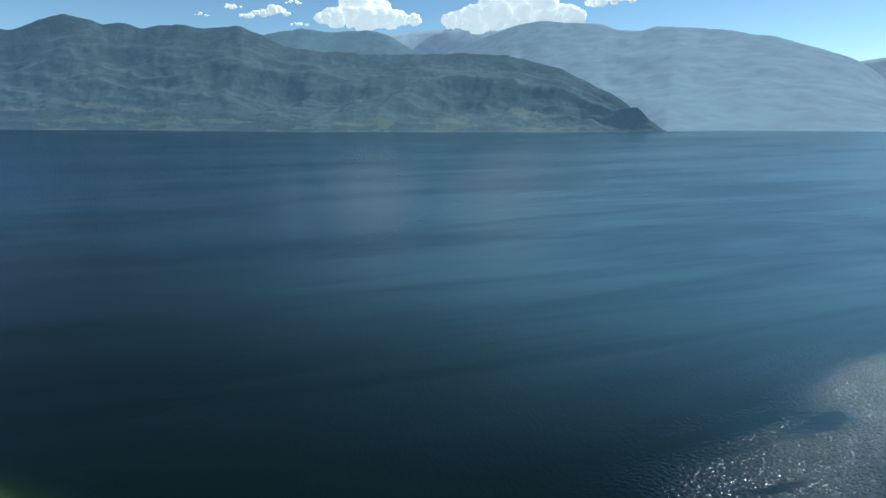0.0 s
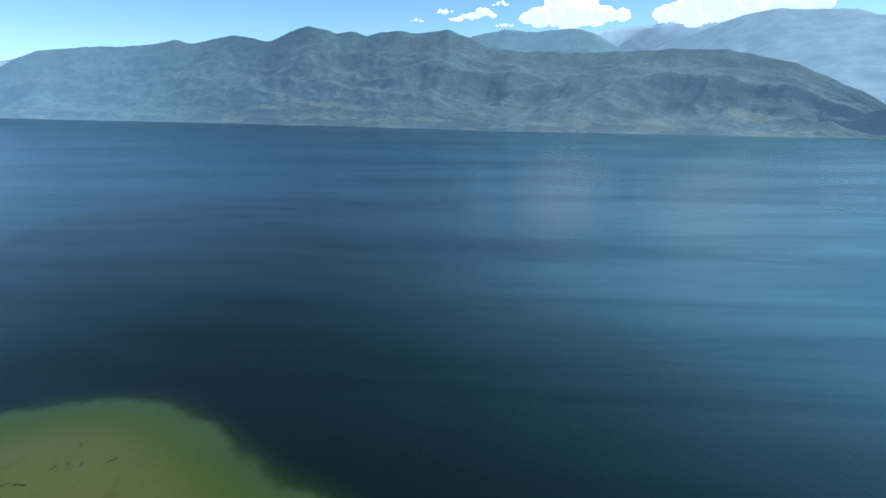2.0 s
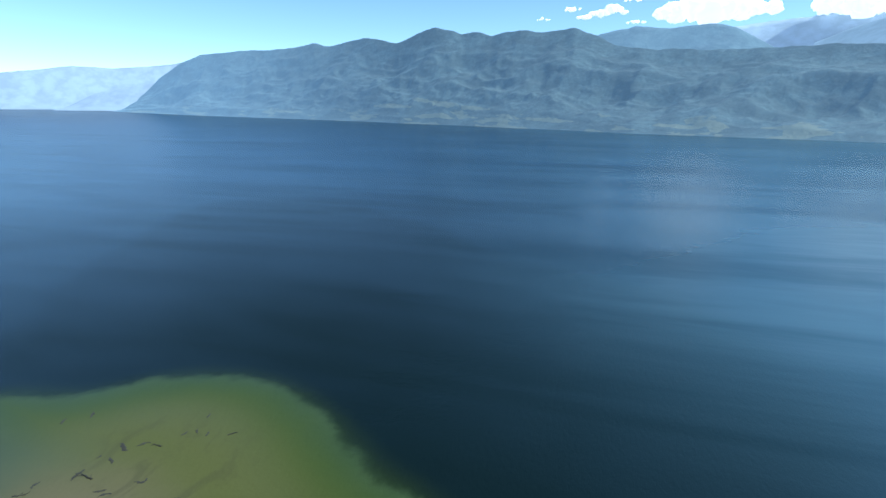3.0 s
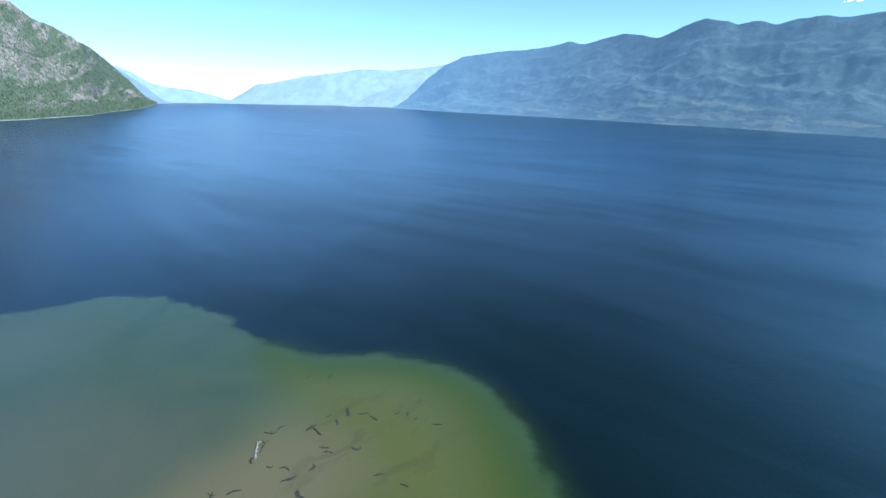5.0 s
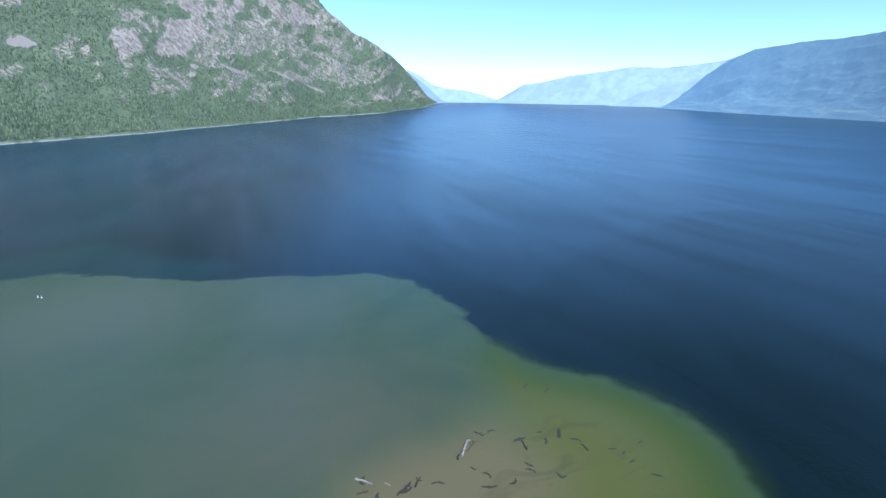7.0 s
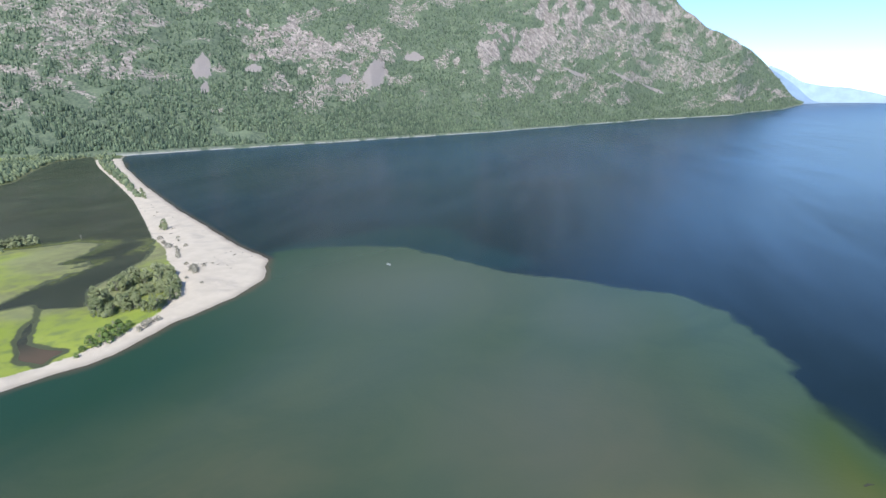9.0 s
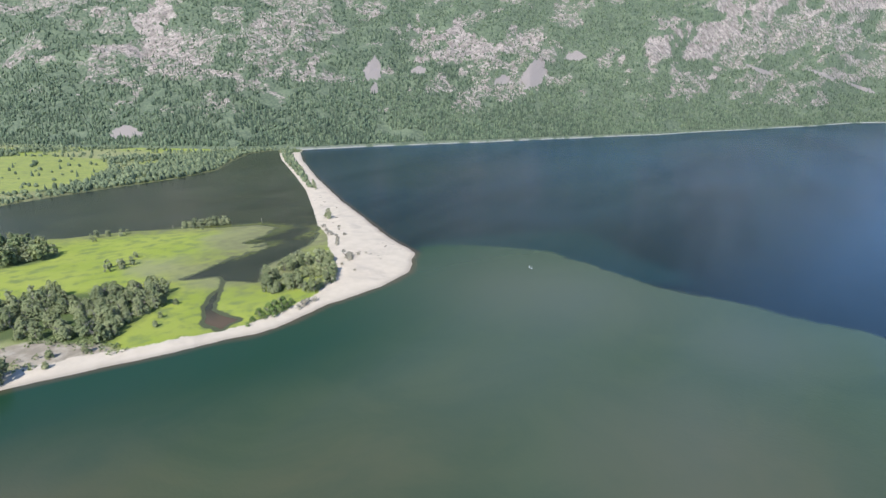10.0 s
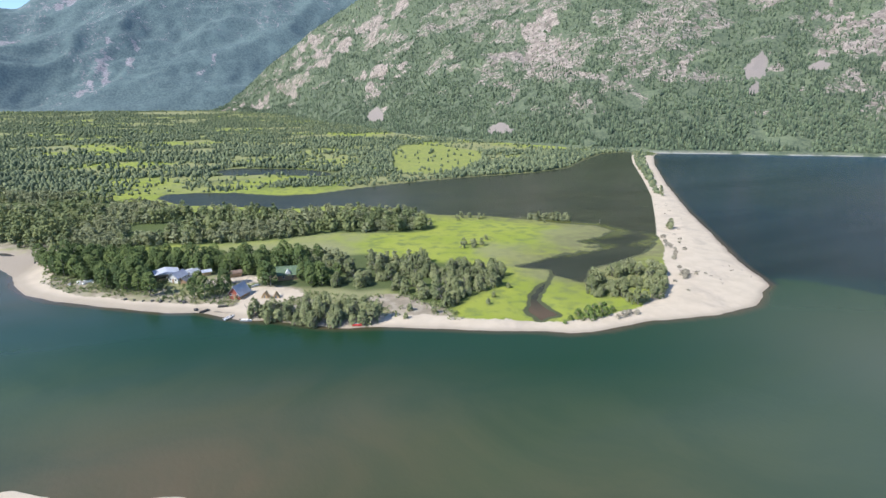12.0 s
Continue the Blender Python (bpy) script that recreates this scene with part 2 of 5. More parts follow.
    grass = s.calc("ADD", s.attr("flood"), s.calc("MULTIPLY", s.calc("SUBTRACT", s.noise(.13, 5, .6, None, .8), .5), 1.5))
    c = s.mix(s.span(grass, .42, .85, 0, .8), c, s.mix(s.span(swirl, .35, .65), (.075, .085, .024), (.12, .13, .038)))
    # ripples: small waves, rougher where the camera sees sun glitter, calm slicks
    w1 = s.noise(2.6, 2, .6, s.scaled(p, (1, .6, 0)), .3)
    w2 = s.noise(.85, 2, .5, s.scaled(p, (1, .55, 0)), .3)
    lull = s.noise(.05, 4, .6, s.scaled(p, (.3, 1.8, 0)), .6)
    h = s.calc("ADD", s.calc("MULTIPLY", w1, .6), w2)
    n = s.nt.nodes.new("ShaderNodeBump")
    s.link(s.calc("MULTIPLY", s.span(s.attr("plume"), -.1, .15, .1, .08), s.span(s.attr("open"), .02, .15, 1, 0)), n.inputs["Strength"])
    n.inputs["Distance"].default_value = .75
    s.link(h, n.inputs["Height"])
    glint = s.nt.nodes.new("ShaderNodeBump")
    chop = s.calc("MULTIPLY", s.attr("glint_zone"), s.span(lull, .36, .46, .3, 1.0))
    s.link(chop, glint.inputs["Strength"])
    glint.inputs["Distance"].default_value = 1.1
    s.link(s.noise(1.2, 2, .55, s.scaled(p, (.75, 1, 0)), .2), glint.inputs["Height"])
    s.link(n.outputs[0], glint.inputs["Normal"])
    rough = s.span(chop, 0, .3, .26, .14)
    # Gloss tinted blue for a bluer sky reflection; white and stronger in glitter patch.
    tint = s.mix(s.span(s.attr("glint_zone"), .0, .7), (.34, .68, 1.0), (1, 1, 1))
    gloss = s.calc("MULTIPLY", s.span(ruffle, .38, .62, .18, .54), s.span(calm, 0, 1, 1, .7))
    return s.done(c, rough, glint.outputs[0], IOR=1.333, Specular_IOR_Level=s.calc("MAXIMUM", gloss, s.span(s.attr("glint_zone"), .0, .8, 0, 1.0)), Specular_Tint=tint)


GROUND = mat_ground()
NEAR_SLOPE = mat_slope("birch_slope", (.135, .165, .096), (.066, .092, .058), (.188, .158, .134), (.43, .365, .315))
# Valley side: haze painted as bluish base colours plus blue emission.
HAZY_VALLEY = mat_slope("hazy_valley_side", (.100, .146, .140), (.044, .074, .078), (.19, .175, .19), (.29, .265, .285), ((.12, .185, .28), .17), .09)
# Blue base colours and emission of these ridges stand in for haze.
HAZE_BLUE = mat_backdrop("haze_blue_ridges", (.25, .325, .42), .52)
HAZE_SPUR = mat_backdrop("haze_blue_spur", (.18, .245, .33), .45)
HAZE_WOODS = mat_backdrop("haze_blue_forest", (.15, .215, .285), .85)
HAZE_RANGE = mat_backdrop("haze_range_forest", (.125, .21, .33), .41, (.078, .122, .125), (.175, .19, .12))
WATER = mat_water()

# ---- plan of the delta, in metres ----
EYE = 80.5
SHORE = [(77, -296), (73, -281), (65, -264), (52, -250), (29, -232), (8, -217), (-4, -212), (-12, -203), (-20, -196), (-32, -190),
         (-43, -180), (-50, -175), (-66, -169), (-85, -159), (-103, -149), (-118, -142), (-126, -136), (-142, -133), (-160, -133),
         (-177, -129), (-199, -126), (-213, -127), (-225, -133), (-231, -137), (-243, -142), (-250, -153), (-264, -175),
         (-295, -214), (-351, -286), (-452, -406), (-560, -527), (-645, -614), (-713, -669)]
POOL = [(-646, -663), (-557, -565), (-446, -431), (-373, -345), (-304, -272), (-266, -234), (-244, -214), (-217, -203), (-183, -194),
        (-167, -181), (-160, -194), (-136, -176), (-124, -161), (-123, -150), (-132, -152), (-133, -169), (-158, -192), (-164, -202),
        (-153, -213), (-177, -218), (-199, -223), (-217, -230), (-213, -241), (-252, -253), (-251, -271), (-234, -286), (-217, -309),
        (-193, -334), (-167, -347), (-143, -381), (-107, -414), (-62, -415), (-23, -449), (6, -461)]
POOL_FAR = [(27, -507), (21, -527), (-2, -524), (-35, -510), (-71, -478), (-101, -476), (-147, -492), (-186, -503), (-227, -512),
            (-291, -519), (-369, -524), (-434, -545), (-521, -620), (-603, -680), (-666, -687)]
POND = [(-14, -670), (-47, -703), (-99, -682), (-134, -649), (-145, -605), (-124, -598), (-79, -632), (-43, -637)]
BACK = [(-1100, -900), (-1800, -4900), (1600, -4900), (400, -700), (230, -420), (150, -368), (112, -360), (92, -347), (72, -322)]
SPIT = [(-126, -136), (-160, -131), (-213, -125), (-252, -142), (-264, -173), (-350, -284), (-560, -525), (-716, -668), (-646, -664),
        (-557, -566), (-446, -432), (-373, -346), (-304, -273), (-268, -236), (-250, -212), (-226, -190), (-212, -174), (-192, -158), (-165, -143)]
LAND = np.array(SHORE + BACK, float)
LAGOON = np.array(POOL + POOL_FAR, float)
POND = rounded(POND)
FIELD = rounded([(-299, -837), (-380, -960), (-432, -800), (-380, -680), (-321, -590), (-262, -556), (-215, -575), (-250, -690)], 3)
SPIT = np.array(SPIT, float)
SANDBAR = rounded([(36, -119.4), (28, -114.4), (24, -111.4), (19, -108.4), (9, -104.4), (6, -104.4), (0, -101.4), (-1, -99.4), (-6, -90.4), (10, -82.4), (36, -94.4), (46, -110.4)], 3)
MUD = rounded([(117, -370), (94, -344), (86, -340), (77, -334), (74, -322), (74, -310), (75, -300), (77, -297), (86, -313), (106, -335)], 3)
YARD = rounded([(-13, -207), (-18, -215), (-23, -231), (-41, -223), (-45, -212), (-34, -208), (-21, -206)])
YARD_BACK = rounded([(-5, -246), (-12, -251), (-30, -247), (-38, -241), (-30, -237), (-12, -240)])
BARE = rounded([(-71, -179), (-65, -196), (-81, -197), (-90, -182), (-95, -163), (-74, -167)])
WOOD_HOUSES = np.array([(73, -319), (55, -281), (32, -254), (13, -236), (11, -247), (0, -262), (-20, -255), (-31, -228), (-46, -222), (-60, -215),
                        (-68, -207), (-80, -204), (-86, -183), (-92, -170), (-107, -181), (-126, -190), (-139, -200), (-138, -212), (-120, -226),
                        (-98, -246), (-85, -260), (-61, -264), (-28, -274), (3, -284), (40, -305)], float)
WOOD_BACK = np.array([(200, -600), (85, -525), (27, -472), (5, -419), (-57, -385), (-113, -376), (-148, -348), (-143, -302), (-126, -297), (-81, -317),
                      (-46, -313), (-12, -316), (12, -325), (50, -325), (99, -362), (150, -450)], float)
WOOD_SHORE = np.array([(-19, -198), (-35, -184), (-42, -178), (-50, -176), (-63, -173), (-68, -177), (-66, -185), (-54, -193), (-38, -198), (-21, -201)], float)
WOOD_SPIT = np.array([(-156, -162), (-169, -178), (-186, -188), (-205, -192), (-226, -197), (-222, -187), (-213, -176), (-203, -165), (-190, -153), (-175, -143), (-166, -146), (-158, -153)], float)


def lift(r):
    """Lifts the lake's and valley's far end to the horizon in the camera's view."""
    return 45 * np.clip((r - 2600) / 2200, 0, 1.1) ** 2


def ground_height(x, y):
    r = np.hypot(x, y)
    land, lagoon, pond = inside(x, y, LAND), inside(x, y, LAGOON), inside(x, y, POND)
    wild = fbm(x / 9, y / 9, 4) - .5
    land = land + wild * 2.2
    pool = np.maximum(lagoon + wild * 4 * ease(r, 400, 350) + (fbm(x / 17, y / 8, 5) - .5) * 34 * ease(lagoon, -10, 8) * ease(r, 370, 320) * ease(-y, 208, 228), pond + wild * 3)
    z = np.where(land > 0, 1.7 * (1 - np.exp(-land / 16)), np.maximum(-6, land * .12))
    z = np.minimum(z, np.where(pool > 0, -pool * .05, 1.9 * (1 - np.exp(pool / 22))))
    z = z + np.where(z > .3, (fbm(x / 30, y / 30, 4) - .45) * .9 * ease(z, .3, 1.2), 0)
    bar, mud = inside(x, y, SANDBAR) + wild * 1.5, inside(x, y, MUD) + wild * 3
    z = np.where(bar > -3, np.maximum(z, .6 * (1 - np.exp(-np.maximum(bar, -3) / 5))), z)
    z = np.where(mud > -3, np.maximum(z, .14 * (1 - np.exp(-np.maximum(mud, -3) / 3))), z)
    return z + 26 * ease(r, 1000, 3600) * (land > 0), land, pool, r


def make_ground():
    az = np.radians(np.concatenate([np.arange(108, 206, .22), np.arange(206, 468, 4.0)]))
    rr = np.concatenate([[1, 30], 60 * 1.011 ** np.arange(404)])
    a, r = np.meshgrid(az, rr, indexing="ij")
    x, y = -np.sin(a) * r, np.cos(a) * r
    z, land, pool, r = ground_height(x, y)
    spit, yard, bare = inside(x, y, SPIT), inside(x, y, YARD), inside(x, y, BARE)
    wood = np.maximum.reduce([inside(x, y, w) for w in (WOOD_HOUSES, WOOD_BACK, WOOD_SHORE)])
    width = 8 - 2.5 * ease(x, -50, -20) + 5 * fbm(x / 25, y / 25, 3) + 10 * ease(x, 45, 70)
    sand = np.maximum.reduce([ease(width - land, -3, 3) * (land > -30), ease(spit, -2, 3), ease(yard, -3, 3) * .8, ease(inside(x, y, YARD_BACK), -3, 2) * .6, ease(land, 22, 12) * ease(x, -70, -40) * .30])
    sand *= 1 - ease(pool, -3, 0) * (spit < 0)
    sand = np.maximum(sand, ease(inside(x, y, SANDBAR), -3, 0))
    sand *= (r < 900) * (1 - ease(x, 62, 80) * ease(-y, 325, 340))
    wet = ease(pool, -4, 0) * .8
    dry = ease(fbm(x / 60, y / 60, 4), .5, .68) * .75 * ease(r, 150, 260)
    far = ease(r, 490, 570)
    field = ease(inside(x, y, FIELD), -6, 6)
    hay = ease(np.hypot((x - 60) / 210, (y + 3020) / 260), 1.15, .8)
    dry = np.maximum(dry, ease(x, -95, -70) * ease(r, 330, 290))
    dry = np.maximum(dry, hay * .9)
    dry = np.maximum(dry, far * ease(fbm(x / 120, y / 90, 4), .36, .6) * .85)
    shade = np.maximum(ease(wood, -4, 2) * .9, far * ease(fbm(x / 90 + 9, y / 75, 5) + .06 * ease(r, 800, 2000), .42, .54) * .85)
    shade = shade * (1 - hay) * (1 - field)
    dry = dry * (1 - field) + field * .3
    damp = np.maximum(ease(.28 - z, -.1, .3) * (land > -20) * (pool < -4), ease(inside(x, y, MUD), -4, 0) * ease(z, .5, .25))
    damp = np.maximum(damp, ease(land, 7.5, 3) * (land > -20) * ease(x, -45, -15) * .75 * (pool < -4))
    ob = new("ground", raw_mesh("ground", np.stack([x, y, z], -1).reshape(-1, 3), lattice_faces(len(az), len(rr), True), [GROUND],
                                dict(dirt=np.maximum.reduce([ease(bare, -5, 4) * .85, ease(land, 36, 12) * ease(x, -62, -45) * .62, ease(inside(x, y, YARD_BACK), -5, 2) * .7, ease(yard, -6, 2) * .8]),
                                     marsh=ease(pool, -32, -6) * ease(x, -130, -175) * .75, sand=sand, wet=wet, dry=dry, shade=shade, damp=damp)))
    tagged(ob, "flat river delta with pale sand beaches and green meadows", "ground", kind="structure")


make_ground()

# ---- water ----
PLUME = rounded([(-238, -140), (-254, -146), (-270, -129), (-279, -105), (-281, -79), (-265, -49), (-250, -18), (-245, 9), (-238, 35), (-229, 61),
                 (-205, 74), (-181, 78), (-155, 77), (-138, 81), (-127, 85), (-114, 98), (-97, 106), (-76, 105), (-57, 95), (-40, 82),
                 (-25, 74), (5, 50), (40, 0), (110, -100), (260, -260), (420, -520), (160, -420), (60, -300), (-60, -200), (-160, -150)], 3)
SHOAL = rounded([(-150, 77), (-127, 85), (-114, 98), (-97, 106), (-76, 105), (-57, 95), (-40, 82), (-25, 74), (5, 50), (15, 10), (-20, -15),
                 (-70, 0), (-99, 12), (-108, 40), (-122, 56)], 3)
CALM = rounded([(-300, 340), (-196, 377), (-142, 335), (-96, 309), (-30, 255), (40, 215), (70, 120), (-6, 60), (-43, 60), (-78, 60), (-122, 60), (-153, 60), (-182, 104), (-225, 162), (-263, 241)], 3)
TEAL = rounded([(-250, -150), (-297, -127), (-328, -93), (-333, -68), (-300, -40), (-262, -5), (-236, -60)], 3)


def blobs(x, y, rows):
    v = np.zeros_like(x)
    for bx, by, rx, ry, k in rows:
        v = np.maximum(v, k * np.exp(-((x - bx) / rx) ** 2 - ((y - by) / ry) ** 2))
    return v


def make_water():
    az = np.radians(np.concatenate([np.arange(20, 206, .55), np.arange(206, 380, 1.5)]))
    rr = np.concatenate([[.5, 12, 26], 40 * 1.018 ** np.arange(271)])
    a, r = np.meshgrid(az, rr, indexing="ij")
    x, y = -np.sin(a) * r, np.cos(a) * r
    land, lagoon, pond = inside(x, y, LAND), inside(x, y, LAGOON), inside(x, y, POND)
    shallow = ground_height(x, y)[2]
    values = dict(
        plume=np.clip(inside(x, y, PLUME) / 60, -1, 1),
        shoal=np.clip(inside(x, y, SHOAL) / 40, -1, 1),
        teal=np.clip(inside(x, y, TEAL) / 60, -1, 1),
        calm=np.clip(inside(x, y, CALM) / 60, -1, 1),
        pool=((lagoon > -30) | (pond > -30)) & (land > 3),
        edge=np.where(land > 3, ease(shallow, 5, 0) * .25 + .8 * blobs(x, y, [(-127, -155, 9, 12, 1)]), ease(land, -6, 0) * .7),
        # painted reflection: bluer away from the camera, darker beside the spit
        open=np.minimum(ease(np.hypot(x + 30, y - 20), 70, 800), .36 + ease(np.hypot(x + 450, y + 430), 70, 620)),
        # painted sun-side brightening, set by bearing from the camera's spot
        sun_veil=ease(np.degrees(np.arctan2(-x, y)), 26, -42) * (y > -50) * ease(np.hypot(x, y), 60, 260) * .95,
        # patch placed to fit the glitter in the camera's view
        glint_zone=np.maximum(0, blobs(x, y, [(122, 42, 52, 34, 1), (176, 60, 62, 36, 1), (86, 50, 27, 20, .7)]) - .03),
        flood=ease(shallow, 20, -2) * (land > 12) * ease(-y, 205, 225) * ease(-y, 350, 300) * ease(x, -150, -165) * ease(x, -275, -262),
        green=ease(land, -75, -20),
        brown=blobs(x, y, [(10, -95, 70, 45, 1), (-60, -55, 60, 40, .45), (-118, 14, 36, 34, .6), (60, -300, 60, 60, .8), (85, -325, 34, 34, 1)]),
        grey=blobs(x, y, [(-220, -60, 60, 70, .8), (-200, 15, 40, 30, .55), (-150, -40, 50, 50, .4), (-130, 5, 55, 45, .55)]),
        bar=blobs(x, y, [(-89, 38, 26, 30, 1), (-82, 56, 20, 16, .55), (-66, 16, 34, 24, .7)]))
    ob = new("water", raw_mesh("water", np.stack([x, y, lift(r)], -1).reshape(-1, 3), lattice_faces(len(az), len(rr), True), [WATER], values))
    tagged(ob, "deep blue lake water with a silty green river plume", "water", kind="structure")


make_water()


# ---- mountains ----
def make_range(name, label, az0, az1, step, base, crest, depth, mat, seed, rows=70, rough=30, rock=.5, screes=(), strand=0, foot=None, over=1.12, spurs=3.2, paler=0.0, broken=0.0, fields=0.0, relief=1.0):
    """A mountainside on polar lines round the camera's spot. base: bearing, distance of the foot; crest: bearing,
    degrees above the eye; depth: bearing, metres from foot to crest.
    """
    az = np.arange(az0, az1 + step / 2, step)
    s = np.linspace(-.04, over, rows)
    a, s = np.meshgrid(az, s, indexing="ij")
    r0, w, e = table(a, base), table(a, depth), table(a, crest)
    r = np.minimum(r0 + w * s, 4975)
    rc = np.minimum(r0 + w, 4960)
    low = lift(r0) if foot is None else foot
    k = 2 * int(.45 / step) + 1
    e = np.stack([np.convolve(np.pad(e[:, 0], k // 2, "edge"), np.hanning(k + 2)[1:-1] / np.hanning(k + 2).sum(), "valid")] * rows, 1)
    k = 2 * int(3.5 / step) + 1
    flat = np.stack([np.convolve(np.pad(e[:, 0], k // 2, "edge"), np.hanning(k + 2)[1:-1] / np.hanning(k + 2).sum(), "valid")] * rows, 1)
    e = flat + (e - flat) * np.clip(s, 0, 1.1) ** 3
    top = EYE + rc * np.tan(np.radians(e))
    x, y = -np.sin(np.radians(a)) * r, np.cos(np.radians(a)) * r
    g = .62 * s + .38 * s * s
    g = np.where(s > 1, 1 - (s - 1) * 2.2, g)
    q = np.cumsum(r0, 0) * step / 57.3
    tame = ease(a - az0, 0, 4) * ease(az1 - a, 0, 4)
    spur = ridged(q / (rough * 11) + seed + s * .9, s * 2.1 + seed * 3.1, 4) - .62
    bits = fbm(q / (rough * 1.6) + seed * 5 + s * 2, s * w / (rough * 5), 5) - .5
    fade = np.clip(s, 0, 1)
    gully = ridged(q / (rough * 3.4) + s * 2.5, s * w / (rough * 9) + seed, 3) - .6
    z = low + (top - low) * g + rough * tame * (spurs * spur * fade * (1 - fade) * 2 + relief * bits * 1.1 * fade * (1.15 - fade) + .25 * bits * fade + relief * 1.3 * gully * fade * (1.1 - fade))
    z = np.where(s < 0, low - 8 * (-s / .04), z)
    # rise: angle above the camera's eye, by which patches are fitted to its view
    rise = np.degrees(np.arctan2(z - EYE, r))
    patch = .5 * fbm(q / (rough * 5) + seed * 2 + s * 3, s * w / (rough * 9) + 4, 5) + .5 * fbm(q / (rough * .8) + s * 4, s * w / (rough * 2.2), 4)
    gravel = np.zeros_like(s)
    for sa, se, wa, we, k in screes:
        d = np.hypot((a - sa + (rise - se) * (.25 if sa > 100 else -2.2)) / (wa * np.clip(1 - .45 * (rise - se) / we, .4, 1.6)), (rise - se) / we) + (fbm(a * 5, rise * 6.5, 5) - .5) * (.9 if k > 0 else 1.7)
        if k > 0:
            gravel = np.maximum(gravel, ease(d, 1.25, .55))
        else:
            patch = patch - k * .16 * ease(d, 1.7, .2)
    patch = patch + paler * ease(a, 100, 84)
    stone = ease(patch, .64 - .2 * rock, .74 - .2 * rock) * ease(s, .06, .3)
    # broken outcrops: small, running down the slope, thicker higher up and at bearings fitted to the camera's view
    crag = .5 * fbm(q / (rough * 4.5) + 3 * seed + s * 3, s * w / (rough * 7), 4) + .5 * fbm(q / (rough * .9) + s * 6, s * w / (rough * 1.7) + 7, 4)
    bare = .055 * ease(rise, -1, 5) + .06 * ease(a, 130, 142) * ease(a, 158, 150) + .025 * ease(a, 100, 86) * ease(rise, 1, 4) - .058
    stone = np.maximum(stone, broken * ease(crag + bare, .505, .60) * ease(s, .03, .14))
    gravel = np.maximum(gravel, fields * ease(fbm(q / 70 + seed, s * w / 28, 4), .52, .62) * ease(s, .34, .06))
    line = ease(z - low, strand, strand * .3) * (s > -.01) * ease(fbm(q / 24, q / 31, 4), .3, .5) * ease(a, 135.5, 134) if strand else np.zeros_like(s)
    # far: how strongly haze is painted, by the distance of the foot
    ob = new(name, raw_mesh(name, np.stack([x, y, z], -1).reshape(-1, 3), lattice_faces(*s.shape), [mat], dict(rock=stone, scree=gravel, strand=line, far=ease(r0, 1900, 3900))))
    tagged(ob, label, "mountain", kind="structure")
    return dict(az=az, s=s[0], x=x, y=y, z=z, stone=stone, gravel=gravel, r=r)


# Bearing, angle above the eye, half-sizes: patches placed to fit the camera's view.
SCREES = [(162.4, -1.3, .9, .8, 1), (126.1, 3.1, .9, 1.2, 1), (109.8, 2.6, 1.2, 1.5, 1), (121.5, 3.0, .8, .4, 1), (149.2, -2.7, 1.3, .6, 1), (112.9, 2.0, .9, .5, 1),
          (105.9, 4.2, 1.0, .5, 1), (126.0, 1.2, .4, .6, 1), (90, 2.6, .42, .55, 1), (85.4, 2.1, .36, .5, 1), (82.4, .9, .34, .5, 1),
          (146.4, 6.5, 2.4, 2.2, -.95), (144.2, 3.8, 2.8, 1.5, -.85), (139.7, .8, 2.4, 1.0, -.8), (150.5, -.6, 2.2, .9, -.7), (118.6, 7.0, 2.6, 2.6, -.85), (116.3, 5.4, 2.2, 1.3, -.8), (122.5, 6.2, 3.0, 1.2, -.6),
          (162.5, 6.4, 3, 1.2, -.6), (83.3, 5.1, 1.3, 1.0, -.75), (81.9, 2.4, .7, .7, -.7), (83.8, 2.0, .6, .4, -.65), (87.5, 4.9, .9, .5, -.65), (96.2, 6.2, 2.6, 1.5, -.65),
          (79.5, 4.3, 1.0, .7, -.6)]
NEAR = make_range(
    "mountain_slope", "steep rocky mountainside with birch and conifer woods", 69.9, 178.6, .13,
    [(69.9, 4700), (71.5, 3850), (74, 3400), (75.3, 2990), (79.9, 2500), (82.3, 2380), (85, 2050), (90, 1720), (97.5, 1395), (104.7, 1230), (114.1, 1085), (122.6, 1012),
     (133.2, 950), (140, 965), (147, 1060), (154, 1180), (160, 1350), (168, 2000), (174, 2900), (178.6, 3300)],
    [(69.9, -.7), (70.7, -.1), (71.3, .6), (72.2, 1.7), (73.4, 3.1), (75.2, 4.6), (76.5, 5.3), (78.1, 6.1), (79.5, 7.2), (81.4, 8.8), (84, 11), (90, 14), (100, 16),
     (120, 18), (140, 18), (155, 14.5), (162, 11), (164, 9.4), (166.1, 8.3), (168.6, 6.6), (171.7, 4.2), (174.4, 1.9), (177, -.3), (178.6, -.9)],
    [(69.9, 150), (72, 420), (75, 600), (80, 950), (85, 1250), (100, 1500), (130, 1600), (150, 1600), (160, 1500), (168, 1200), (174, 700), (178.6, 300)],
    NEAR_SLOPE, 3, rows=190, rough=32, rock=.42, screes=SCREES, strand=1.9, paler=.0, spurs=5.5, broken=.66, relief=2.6)
